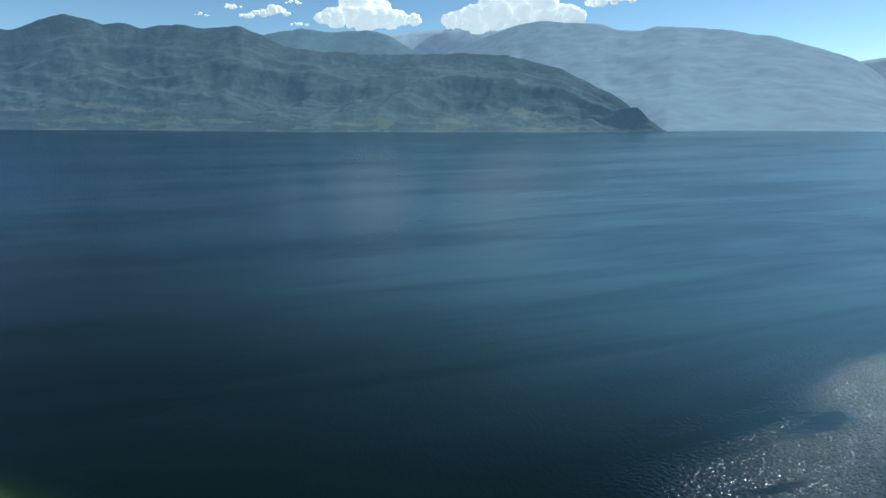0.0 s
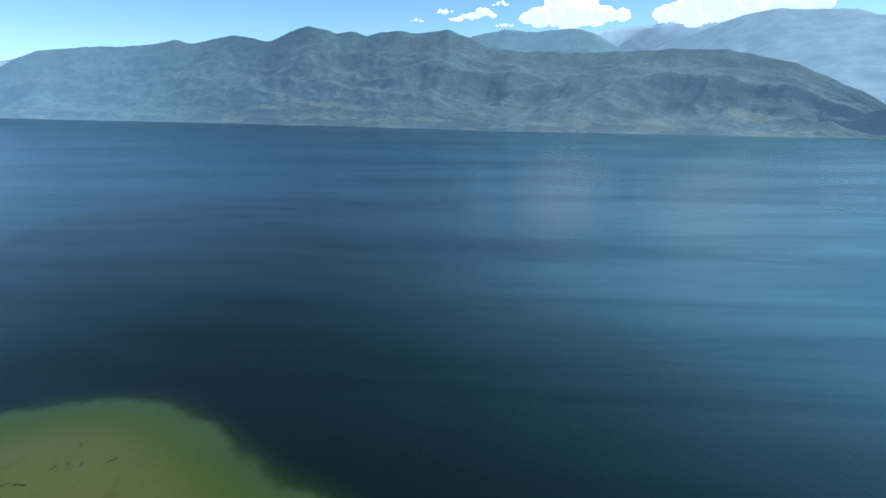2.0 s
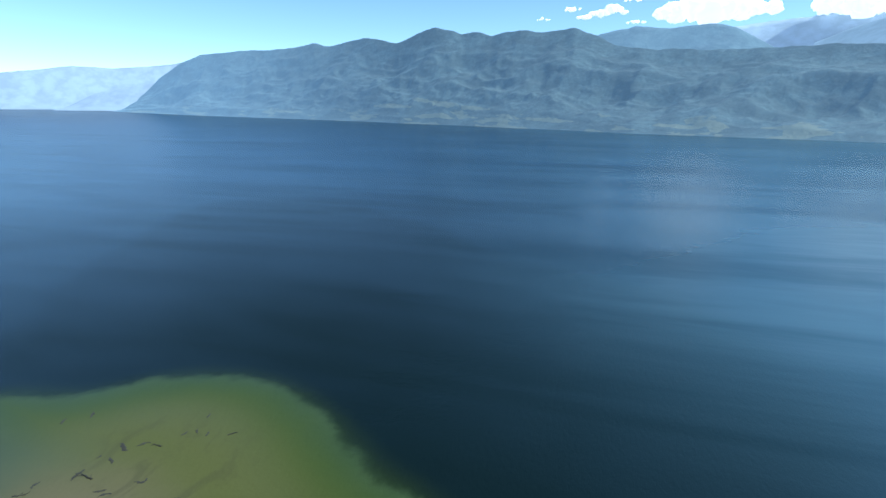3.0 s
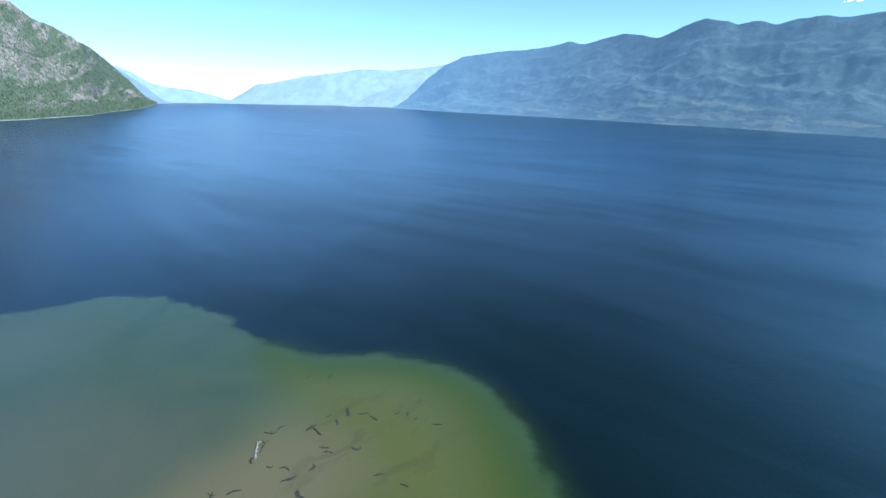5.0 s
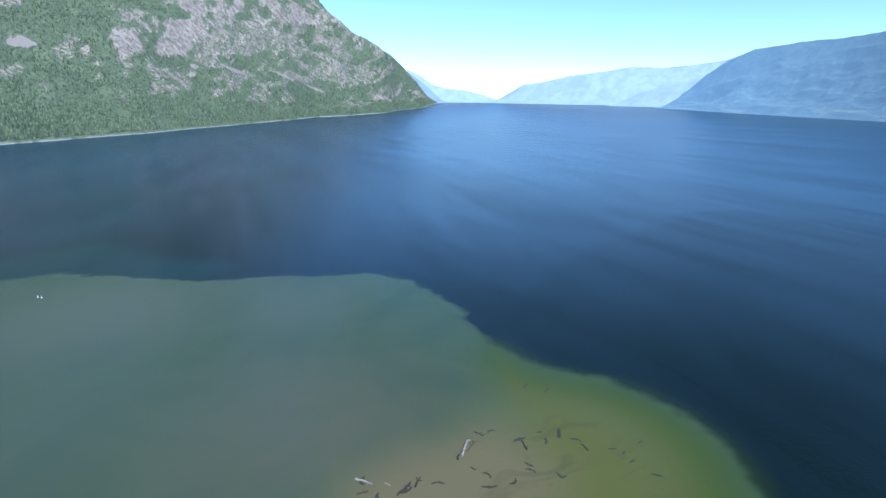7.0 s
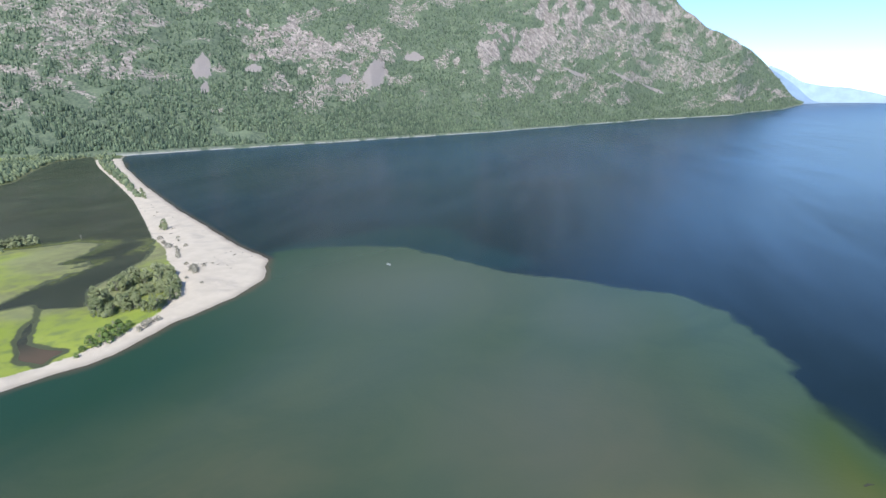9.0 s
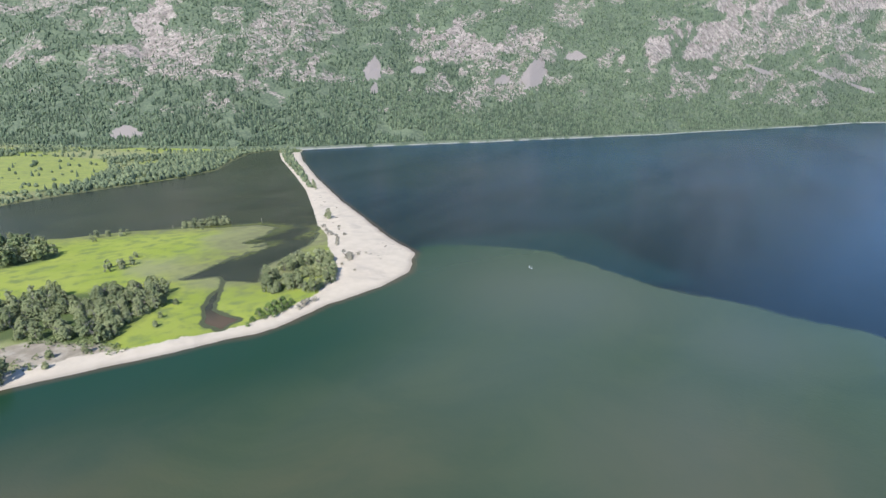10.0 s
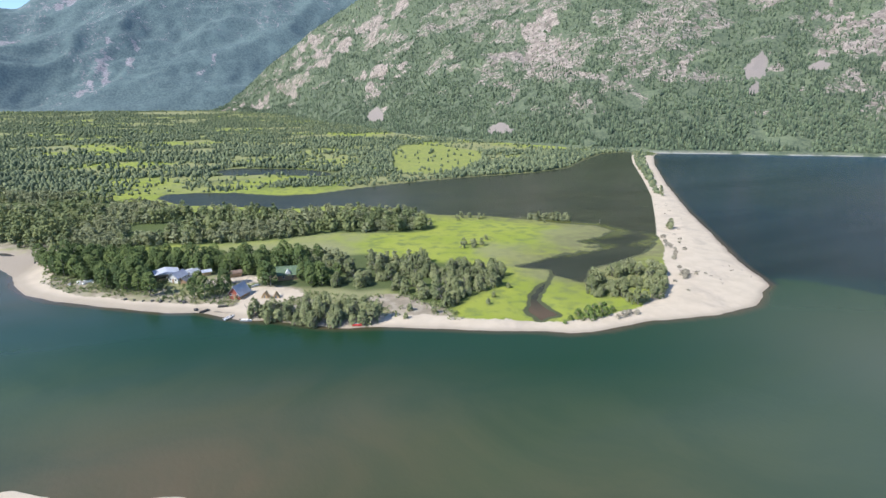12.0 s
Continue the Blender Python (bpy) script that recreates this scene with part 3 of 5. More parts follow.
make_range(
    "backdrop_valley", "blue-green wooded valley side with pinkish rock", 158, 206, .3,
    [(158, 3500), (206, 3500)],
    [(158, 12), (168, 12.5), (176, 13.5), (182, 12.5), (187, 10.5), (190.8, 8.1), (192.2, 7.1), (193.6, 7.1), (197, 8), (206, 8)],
    [(158, 1400), (206, 1400)], HAZY_VALLEY, 8, rows=130, rough=70, spurs=11.0, rock=.25, broken=.4, relief=1.0, screes=[(-171.4 + 360, 3.3, 2.2, 1.4, -.6), (-174 + 360, 5.6, 1.3, 1.4, -.6)], foot=20)
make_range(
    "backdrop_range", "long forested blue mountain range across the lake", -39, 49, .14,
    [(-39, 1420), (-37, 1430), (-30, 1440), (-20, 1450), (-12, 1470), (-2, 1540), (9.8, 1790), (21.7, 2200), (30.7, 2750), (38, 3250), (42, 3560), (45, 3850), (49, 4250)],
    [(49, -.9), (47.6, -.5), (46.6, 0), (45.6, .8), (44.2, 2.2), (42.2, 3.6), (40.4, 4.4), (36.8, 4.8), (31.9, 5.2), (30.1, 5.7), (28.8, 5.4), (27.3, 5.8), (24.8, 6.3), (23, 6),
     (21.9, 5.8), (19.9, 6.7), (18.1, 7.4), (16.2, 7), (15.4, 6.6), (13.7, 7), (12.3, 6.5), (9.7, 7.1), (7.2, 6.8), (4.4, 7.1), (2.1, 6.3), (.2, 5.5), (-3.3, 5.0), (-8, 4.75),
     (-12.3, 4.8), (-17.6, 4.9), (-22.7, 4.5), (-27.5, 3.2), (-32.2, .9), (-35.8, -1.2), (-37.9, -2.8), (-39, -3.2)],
    [(-39, 100), (-36, 250), (-30, 480), (-20, 560), (0, 600), (30, 680), (40, 640), (45, 480), (49, 350)], HAZE_RANGE, 12, rows=120, rough=30, rock=.3, spurs=7.5, relief=1.5,
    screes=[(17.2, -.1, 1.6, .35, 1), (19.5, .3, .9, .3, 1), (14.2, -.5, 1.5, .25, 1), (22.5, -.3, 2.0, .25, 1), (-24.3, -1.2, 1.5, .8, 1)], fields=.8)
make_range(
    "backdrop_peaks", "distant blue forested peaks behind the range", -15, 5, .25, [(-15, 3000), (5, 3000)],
    [(5, 4), (1.9, 6.5), (-1.5, 7.1), (-4.4, 6.8), (-6.6, 7), (-8.3, 7), (-10, 6.6), (-12.8, 5), (-15, 3.5)], [(-15, 900), (5, 900)], HAZE_RANGE, 30, rows=40, rough=40, foot=60)
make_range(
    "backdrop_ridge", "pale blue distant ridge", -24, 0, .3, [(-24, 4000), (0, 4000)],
    [(0, 6), (-6, 6.2), (-11.3, 6.8), (-15.3, 7.1), (-17.9, 7.4), (-20.5, 7), (-24, 6)], [(-24, 850), (0, 850)], HAZE_BLUE, 33, rows=30, rough=30, foot=60)
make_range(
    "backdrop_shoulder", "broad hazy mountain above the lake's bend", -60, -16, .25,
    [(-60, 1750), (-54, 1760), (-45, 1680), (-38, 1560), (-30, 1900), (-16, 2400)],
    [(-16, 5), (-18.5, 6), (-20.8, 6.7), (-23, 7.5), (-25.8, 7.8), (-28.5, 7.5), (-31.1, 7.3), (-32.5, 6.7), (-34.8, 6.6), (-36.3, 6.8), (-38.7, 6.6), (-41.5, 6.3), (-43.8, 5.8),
     (-46, 5.4), (-48.1, 4.7), (-50.6, 3.8), (-52.3, 3), (-53.8, 1.8), (-57, -.5), (-60, -1.6)], [(-60, 400), (-54, 1200), (-40, 1900), (-16, 1500)], HAZE_WOODS, 41, rows=60, rough=40, rock=.05)
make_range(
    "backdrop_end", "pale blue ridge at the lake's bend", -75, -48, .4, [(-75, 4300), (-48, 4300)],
    [(-48, 2), (-51.9, 3.1), (-53.6, 3.3), (-60, 4), (-75, 5)], [(-75, 600), (-48, 600)], HAZE_BLUE, 44, rows=20, rough=25)
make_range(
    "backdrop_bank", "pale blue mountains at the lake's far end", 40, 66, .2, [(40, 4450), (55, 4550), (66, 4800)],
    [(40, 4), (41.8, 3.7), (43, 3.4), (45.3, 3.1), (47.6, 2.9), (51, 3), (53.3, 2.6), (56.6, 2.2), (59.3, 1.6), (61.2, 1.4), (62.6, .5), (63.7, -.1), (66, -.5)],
    [(40, 450), (66, 150)], HAZE_BLUE, 50, rows=30, rough=18)
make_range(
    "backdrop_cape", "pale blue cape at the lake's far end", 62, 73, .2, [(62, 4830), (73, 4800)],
    [(73, 3), (71.5, 2.3), (70.3, 1.4), (68.9, 1.1), (67.1, .9), (65.1, .4), (63.7, -.1), (62, -.5)], [(62, 120), (73, 150)], HAZE_BLUE, 55, rows=14, rough=8)
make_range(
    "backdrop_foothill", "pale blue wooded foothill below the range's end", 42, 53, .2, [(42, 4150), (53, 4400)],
    [(53, -.8), (51.9, -.5), (50.6, .2), (49.6, .75), (47.5, 1.3), (44, 2.0), (42, 2.2)], [(42, 300), (53, 150)], HAZE_BLUE, 52, rows=24, rough=14)
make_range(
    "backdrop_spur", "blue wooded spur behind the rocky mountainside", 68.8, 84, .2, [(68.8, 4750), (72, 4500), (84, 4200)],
    [(84, 7), (80, 6.3), (78.6, 5.9), (76.8, 5.05), (74.9, 4.0), (73.4, 3.0), (72.1, 2.1), (70.9, 1.2), (70, .3), (69.3, -.4), (68.8, -.7)], [(68.8, 120), (72, 300), (84, 600)], HAZE_SPUR, 57, rows=24, rough=14)
# Unseen range behind the camera, added for the water to reflect.
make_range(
    "mountain_behind", "unseen forested mountains added to close the valley", 206, 302, 1.0, [(204, 2600), (302, 1900)],
    [(204, 8), (225, 9), (250, 10), (280, 7), (302, 3)], [(204, 2000), (302, 1500)], HAZY_VALLEY, 60, rows=30, rough=60)


# ---- parts and simple solids ----
def part(name, bm, material, parent, label=""):
    """Links a bmesh as one mesh object under a thing or a part."""
    me = bpy.data.meshes.new(name)
    bm.to_mesh(me)
    bm.free()
    me.materials.append(material)
    ob = new(name, me)
    ob.parent = parent
    if label:
        tagged(ob, label)
    return ob


def thing(name, label, category, place, group="", turn=0, size=1.0):
    ob = new(name)
    ob.matrix_world = pose(*place, 0, 0, turn) @ Matrix.Scale(size, 4)
    return tagged(ob, label, category, group)


def box(bm, x0, x1, y0, y1, z0, z1, bevel=0):
    m = Matrix.Translation(((x0 + x1) / 2, (y0 + y1) / 2, (z0 + z1) / 2)) @ Matrix.Diagonal((x1 - x0, y1 - y0, z1 - z0, 1))
    made = bmesh.ops.create_cube(bm, size=1, matrix=m)
    if bevel:
        edges = list({e for v in made["verts"] for e in v.link_edges})
        bmesh.ops.bevel(bm, geom=edges, offset=bevel, segments=2, affect="EDGES")
    return bm


def rod(bm, a, b, ra, rb, sides=7, bends=0, wob=0.0, rnd=None):
    """A tapered, slightly bent round bar."""
    a, b = Vector(a), Vector(b)
    axis = (b - a).normalized()
    u = axis.orthogonal().normalized()
    v = axis.cross(u)
    rings = []
    n = bends + 2
    for i in range(n):
        t = i / (n - 1)
        c = a.lerp(b, t)
        if rnd and 0 < i < n - 1:
            c = c + (u * rnd.uniform(-wob, wob) + v * rnd.uniform(-wob, wob))
        r = ra + (rb - ra) * t
        rings.append([bm.verts.new(c + (u * math.cos(k * math.tau / sides) + v * math.sin(k * math.tau / sides)) * r) for k in range(sides)])
    for p, q in zip(rings, rings[1:]):
        for k in range(sides):
            bm.faces.new((p[k], p[(k + 1) % sides], q[(k + 1) % sides], q[k]))
    bm.faces.new(rings[0][::-1])
    bm.faces.new(rings[-1])
    return bm


def prism(bm, outline, y0, y1):
    """An x-z outline drawn out along y."""
    p = [bm.verts.new((x, y0, z)) for x, z in outline]
    q = [bm.verts.new((x, y1, z)) for x, z in outline]
    bm.faces.new(p)
    bm.faces.new(q[::-1])
    for i in range(len(p)):
        bm.faces.new((p[i - 1], p[i], q[i], q[i - 1])[::-1])
    bmesh.ops.recalc_face_normals(bm, faces=bm.faces)
    return bm


# ---- materials of the things ----
def mat_leaf(name, dark, light, tree_tint=False):
    s = Shade(name)
    pick = s.attr("tint") if tree_tint else s.any()
    c = s.mix(pick, dark, light)
    c = s.mix(s.span(s.noise(.8, 3), .4, .7, 0, .3), c, tuple(v * .75 for v in dark))
    geo = s.nt.nodes.new("ShaderNodeNewGeometry")
    up = s.nt.nodes.new("ShaderNodeVectorMath")
    up.inputs[1].default_value = (.15, .1, .75)
    s.link(geo.outputs["Normal"], up.inputs[0])
    unit = s.nt.nodes.new("ShaderNodeVectorMath")
    unit.operation = "NORMALIZE"
    s.link(up.outputs[0], unit.inputs[0])
    s.done(c, .75, unit.outputs[0])
    tr = s.nt.nodes.new("ShaderNodeBsdfTranslucent")
    s.link(c, tr.inputs["Color"])
    mx = s.nt.nodes.new("ShaderNodeMixShader")
    mx.inputs[0].default_value = .28
    s.nt.links.new(s.bsdf.outputs[0], mx.inputs[1])
    s.nt.links.new(tr.outputs[0], mx.inputs[2])
    s.nt.links.new(mx.outputs[0], s.nt.nodes["Material Output"].inputs["Surface"])
    return s.mat


def mat_crown(name, dark, light):
    """Foliage of far trees: each tree its own tint, mottled, rough."""
    s = Shade(name)
    c = s.mix(s.attr("tint"), dark, light)
    mottle = s.noise(.9, 3, .7)
    c = s.mix(s.span(mottle, .42, .62, 0, .5), c, tuple(v * .6 for v in dark))
    c = s.mix(s.span(s.noise(.018, 4), .45, .65, 0, .35), c, tuple(v * .8 for v in light))
    return s.done(c, .9, s.bump(mottle, .9, .9))


def mat_plain(name, a, b, scale=3.0, rough=.7, stretch=(1, 1, 1), bump=.3, metal=0.0):
    s = Shade(name)
    vec = s.scaled(s.local(), stretch)
    g = s.noise(scale, 5, .6, vec)
    wear = s.noise(scale * .2, 3, .6, vec)
    c = s.mix(s.span(g, .3, .7), a, b)
    c = s.mix(s.span(wear, .5, .8, 0, .5), c, tuple(v * .7 for v in a))
    return s.done(c, rough, s.bump(g, bump, .02), Metallic=metal)


def mat_ribbed(name, a, b, rough=.5, metal=.1):
    """Ribbed sheet-metal roofing."""
    s = Shade(name)
    n = s.nt.nodes.new("ShaderNodeTexWave")
    n.inputs["Scale"].default_value = 1.6
    n.bands_direction = "Y"
    s.link(s.local(), n.inputs["Vector"])
    c = s.mix(s.span(s.noise(.7, 4, .6, s.local()), .35, .7), a, b)
    return s.done(c, rough, s.bump(n.outputs["Fac"] if "Fac" in n.outputs else n.outputs[1], .5, .05), Metallic=metal)


BIRCH = mat_leaf("birch_leaves", (.092, .145, .048), (.245, .315, .100))
BIRCH_FAR = mat_leaf("woodland_leaves", (.165, .210, .088), (.335, .37, .155), True)
WILLOW = mat_leaf("willow_leaves", (.205, .24, .108), (.37, .395, .195))
DRY_BUSH = mat_leaf("dry_bush_leaves", (.30, .275, .205), (.43, .40, .31))
GREEN_BUSH = mat_leaf("green_bush_leaves", (.12, .185, .045), (.225, .31, .085))
WILLOW_FAR = mat_leaf("willow_thicket", (.235, .26, .130), (.36, .38, .205), True)
SLOPE_CROWN = mat_crown("slope_birches", (.080, .122, .072), (.208, .262, .146))
VALLEY_CROWN = mat_crown("valley_birches", (.098, .132, .070), (.240, .278, .142))
FIR = mat_crown("conifer_needles", (.046, .078, .050), (.120, .158, .092))
BARK = mat_plain("bark", (.16, .14, .12), (.30, .28, .25), 5, .9, (1, 1, .3))
DRIFT = mat_plain("bleached_wood", (.20, .18, .15), (.37, .335, .285), 6, .85, (1, .2, 1))
SNAG = mat_plain("sodden_wood", (.022, .021, .014), (.05, .046, .03), 5, .95)
PLANK = mat_plain("planks", (.30, .20, .12), (.42, .30, .19), 4, .8, (1, 1, 6))
PINE = mat_plain("fresh_pine", (.50, .34, .17), (.62, .45, .25), 4, .75, (6, 1, 1))
RED = mat_plain("red_boards", (.25, .065, .05), (.34, .10, .07), 4, .7, (6, 1, 1))
WHITE = mat_plain("white_paint", (.70, .70, .68), (.80, .80, .78), 3, .6)
GLASS = mat_plain("window_glass", (.03, .04, .05), (.05, .06, .07), 1, .08, bump=0)
BLUE_ROOF = mat_ribbed("blue_grey_roofing", (.40, .42, .49), (.48, .50, .56))
PALE_ROOF = mat_ribbed("pale_blue_roofing", (.52, .55, .62), (.60, .63, .69))
GREEN_ROOF = mat_ribbed("green_roofing", (.095, .155, .085), (.13, .20, .115))
RUST = mat_ribbed("rusty_roofing", (.22, .15, .11), (.32, .23, .17))
GREY_ROOF = mat_ribbed("weathered_grey_roofing", (.16, .16, .17), (.24, .24, .25))
STONE = mat_plain("boulder", (.26, .24, .21), (.44, .41, .37), 2, .9, bump=.6)
DARK_STONE = mat_plain("wet_boulder", (.05, .05, .05), (.10, .095, .09), 2, .7, bump=.6)
HULL_WHITE = mat_plain("hull_paint", (.72, .73, .74), (.82, .82, .82), 2, .35, bump=.05)
HULL_DARK = mat_plain("dark_hull", (.05, .055, .06), (.09, .095, .10), 2, .4, bump=.05)
RUBBER_RED = mat_plain("red_rubber", (.55, .05, .04), (.68, .10, .08), 2, .5, bump=.05)


# ---- vegetation ----
def leaf_cards(rnd, n, height, width, low, size, shape):
    """Outward-leaning leaf sprays that fill a crown: centres on clumps round the stem."""
    clumps = max(4, n // 5)
    t = low + (1 - low) * rnd.random(clumps) ** .85
    u = (t - low) / (1 - low)
    prof = {"oval": np.sqrt(np.clip(1 - (2 * u - .8) ** 2 / 1.5, .04, 1)), "cone": 1.02 - u * .92,
            "bush": np.sqrt(np.clip(1 - u * u, .08, 1))}[shape]
    ang = rnd.random(clumps) * 6.283
    rad = width / 2 * prof * np.sqrt(.55 + .45 * rnd.random(clumps)) * .82
    c = np.stack([np.cos(ang) * rad, np.sin(ang) * rad, t * height], 1)
    k = rnd.integers(0, clumps, n)
    off = rnd.normal(size=(n, 3))
    off /= np.linalg.norm(off, axis=1, keepdims=True)
    p = c[k] + off * size * rnd.uniform(.5, 1.15, (n, 1)) * np.array([1, 1, .8])
    middle = np.array([0, 0, height * (low + .35 * (1 - low))])
    nrm = off * .55 + 1.2 * (p - middle) / (np.linalg.norm(p - middle, axis=1, keepdims=True) + 1e-6) + rnd.normal(size=(n, 3)) * .3
    nrm /= np.linalg.norm(nrm, axis=1, keepdims=True)
    a = np.cross(nrm, rnd.normal(size=(n, 3)))
    a /= np.linalg.norm(a, axis=1, keepdims=True)
    b = np.cross(nrm, a)
    h = size * rnd.uniform(.55, 1.1, (n, 1))
    q = np.stack([p + (a * .9 + b * .2) * h, p + (b - a * .15) * h * .8, p - a * h, p - (b + a * .2) * h * .8], 1)
    q[:, 0] += nrm * h * -.25
    q[:, 2] += nrm * h * -.25
    return q.reshape(-1, 3)


def cards_faces(n):
    return np.arange(n * 4).reshape(-1, 4)


def crown_mesh(name, seed, n, height, width, low, size, shape, mat):
    v = leaf_cards(np.random.default_rng(seed), n, height, width, low, size, shape)
    return raw_mesh(name, v, cards_faces(n), [mat], smooth=False)


def tree_model(name, label, category, seed, n, height, width, low, size, shape, mat, group, stems=1):
    """One tree or bush: a trunk with limbs, and a crown of leaf sprays."""
    rnd = random.Random(seed)
    ob = thing(name, label, category, (0, 0, 0), group)
    for i in range(stems):
        bm = bmesh.new()
        lean = (rnd.uniform(-1, 1) * width * .18 * stems, rnd.uniform(-1, 1) * width * .18 * stems)
        top = (lean[0], lean[1], height * .8)
        rod(bm, (0 if stems == 1 else lean[0] * .25, 0 if stems == 1 else lean[1] * .25, -.4), top, height * .016 + .04, .03, 7, 3, height * .012, rnd)
        for k in range(6 if stems == 1 else 3):
            z = height * rnd.uniform(.3, .7)
            f = z / (height * .8)
            a = rnd.uniform(0, 6.28)
            l = width * rnd.uniform(.22, .4)
            rod(bm, (lean[0] * f, lean[1] * f, z), (lean[0] * f + math.cos(a) * l, lean[1] * f + math.sin(a) * l, z + l * .7), .07, .02, 5)
        part("trunk" if stems == 1 else "stem", bm, BARK, ob)
    crown = new("crown", crown_mesh("crown", seed, n, height, width, low, size, shape, mat))
    crown.parent = ob
    return ob


def crown_solid(rnd, height, width, shape, sides=5):
    """A small closed crown for far woods: uneven rings from the skirt to the tip."""
    prof = {"oval": ((.08, .6), (.38, 1.0), (.80, .72)), "bush": ((.0, .85), (.4, 1.0), (.82, .66)), "cone": ((.08, 1.0), (.5, .52))}[shape]
    v = [(0, 0, height)]
    for k, (t, w) in enumerate(prof):
        a = (np.arange(sides) + .5 * k) * 6.283 / sides + rnd.normal(0, .18, sides)
        r = width / 2 * w * rnd.uniform(.72, 1.25, sides)
        v += list(zip(np.cos(a) * r, np.sin(a) * r, height * t + rnd.normal(0, .05 * height, sides)))
    f = []
    n = len(prof)
    for k in range(n):
        for i in range(sides):
            j = (i + 1) % sides
            if k == n - 1:
                f.append((1 + k * sides + i, 1 + k * sides + j, 0))
            else:
                p, q = 1 + k * sides, 1 + (k + 1) * sides
                f += [(p + i, p + j, q + i), (p + j, q + j, q + i)]
    return np.array(v), np.array(f)


def scatter(rnd, poly, gap, limit=10 ** 6, keep=None):
    """Points about gap metres apart inside an outline."""
    lo, hi = poly.min(0), poly.max(0)
    gx, gy = np.meshgrid(np.arange(lo[0], hi[0], gap), np.arange(lo[1], hi[1], gap), indexing="ij")
    x = gx.ravel() + rnd.uniform(-.5, .5, gx.size) * gap
    y = gy.ravel() + rnd.uniform(-.5, .5, gx.size) * gap
    ok = inside(x, y, poly) > 0
    if keep is not None:
        ok &= keep(x, y)
    x, y = x[ok][:limit], y[ok][:limit]
    return x, y


def grove(name, label, category, x, y, z, kinds, sizes, rnd, mat):
    """Many trees as one mesh: kinds are card clouds, repeated with their own turn, size and tint."""
    vs, tints, solid, count = [], [], [], 0
    pick = rnd.integers(0, len(kinds), len(x))
    for k, v in enumerate(kinds):
        v, f = v if isinstance(v, tuple) else (v, None)
        m = np.where(pick == k)[0]
        if not len(m):
            continue
        a = rnd.random(len(m)) * 6.283
        sc = sizes[m]
        c, s = np.cos(a) * sc, np.sin(a) * sc
        out = np.empty((len(m), len(v), 3), np.float32)
        out[:, :, 0] = c[:, None] * v[None, :, 0] - s[:, None] * v[None, :, 1] + x[m][:, None]
        out[:, :, 1] = s[:, None] * v[None, :, 0] + c[:, None] * v[None, :, 1] + y[m][:, None]
        out[:, :, 2] = sc[:, None] * v[None, :, 2] * rnd.uniform(.85, 1.15, len(m))[:, None] + z[m][:, None]
        vs.append(out.reshape(-1, 3))
        tints.append(np.repeat(np.clip(rnd.normal(.48, .33, len(m)), 0, 1), len(v)))
        if f is not None:
            solid.append((f[None] + len(v) * np.arange(len(m))[:, None, None]).reshape(-1, 3) + count)
        count += out.shape[0] * out.shape[1]
    v = np.concatenate(vs)
    faces = np.concatenate(solid) if solid else cards_faces(len(v) // 4)
    ob = new(name, raw_mesh(name, v, faces, [mat], dict(tint=np.concatenate(tints)), smooth=bool(solid)))
    return tagged(ob, label, category, kind="stuff")


def height_at(x, y):
    return ground_height(np.atleast_1d(np.asarray(x, float)), np.atleast_1d(np.asarray(y, float)))[0]


RT = np.random.default_rng(21)
HOUSE_SPOTS = np.array([(9, -260, 8.5), (3.5, -252, 6), (-1.5, -259, 5), (-19, -223, 9), (-41, -237, 9), (-31, -215, 7), (-12, -250, 6), (-25, -240, 7), (0.7, -259.4, 3.4), (-7.4, -256.8, 3), (-19.7, -249.5, 3.4), (-27.1, -231.4, 3)], float)


def clear_of_houses(x, y):
    ok = np.ones(len(x), bool)
    for hx, hy, hr in HOUSE_SPOTS:
        # leave the ground open in front of each house, so that the camera sees it
        ok &= np.hypot(x - hx, y - hy) > hr
        ok &= ~((np.abs(x - hx) < hr * .75) & (y > hy) & (y < hy + 13))
    ok &= (inside(x, y, YARD) < 0) & (inside(x, y, YARD_BACK) < 0) & (inside(x, y, BARE) < -1)
    return ok


GLADES = ((-187, -170, 7), (-160, -153, 6), (-176, -156, 6.5), (-168, -164, 3.5))


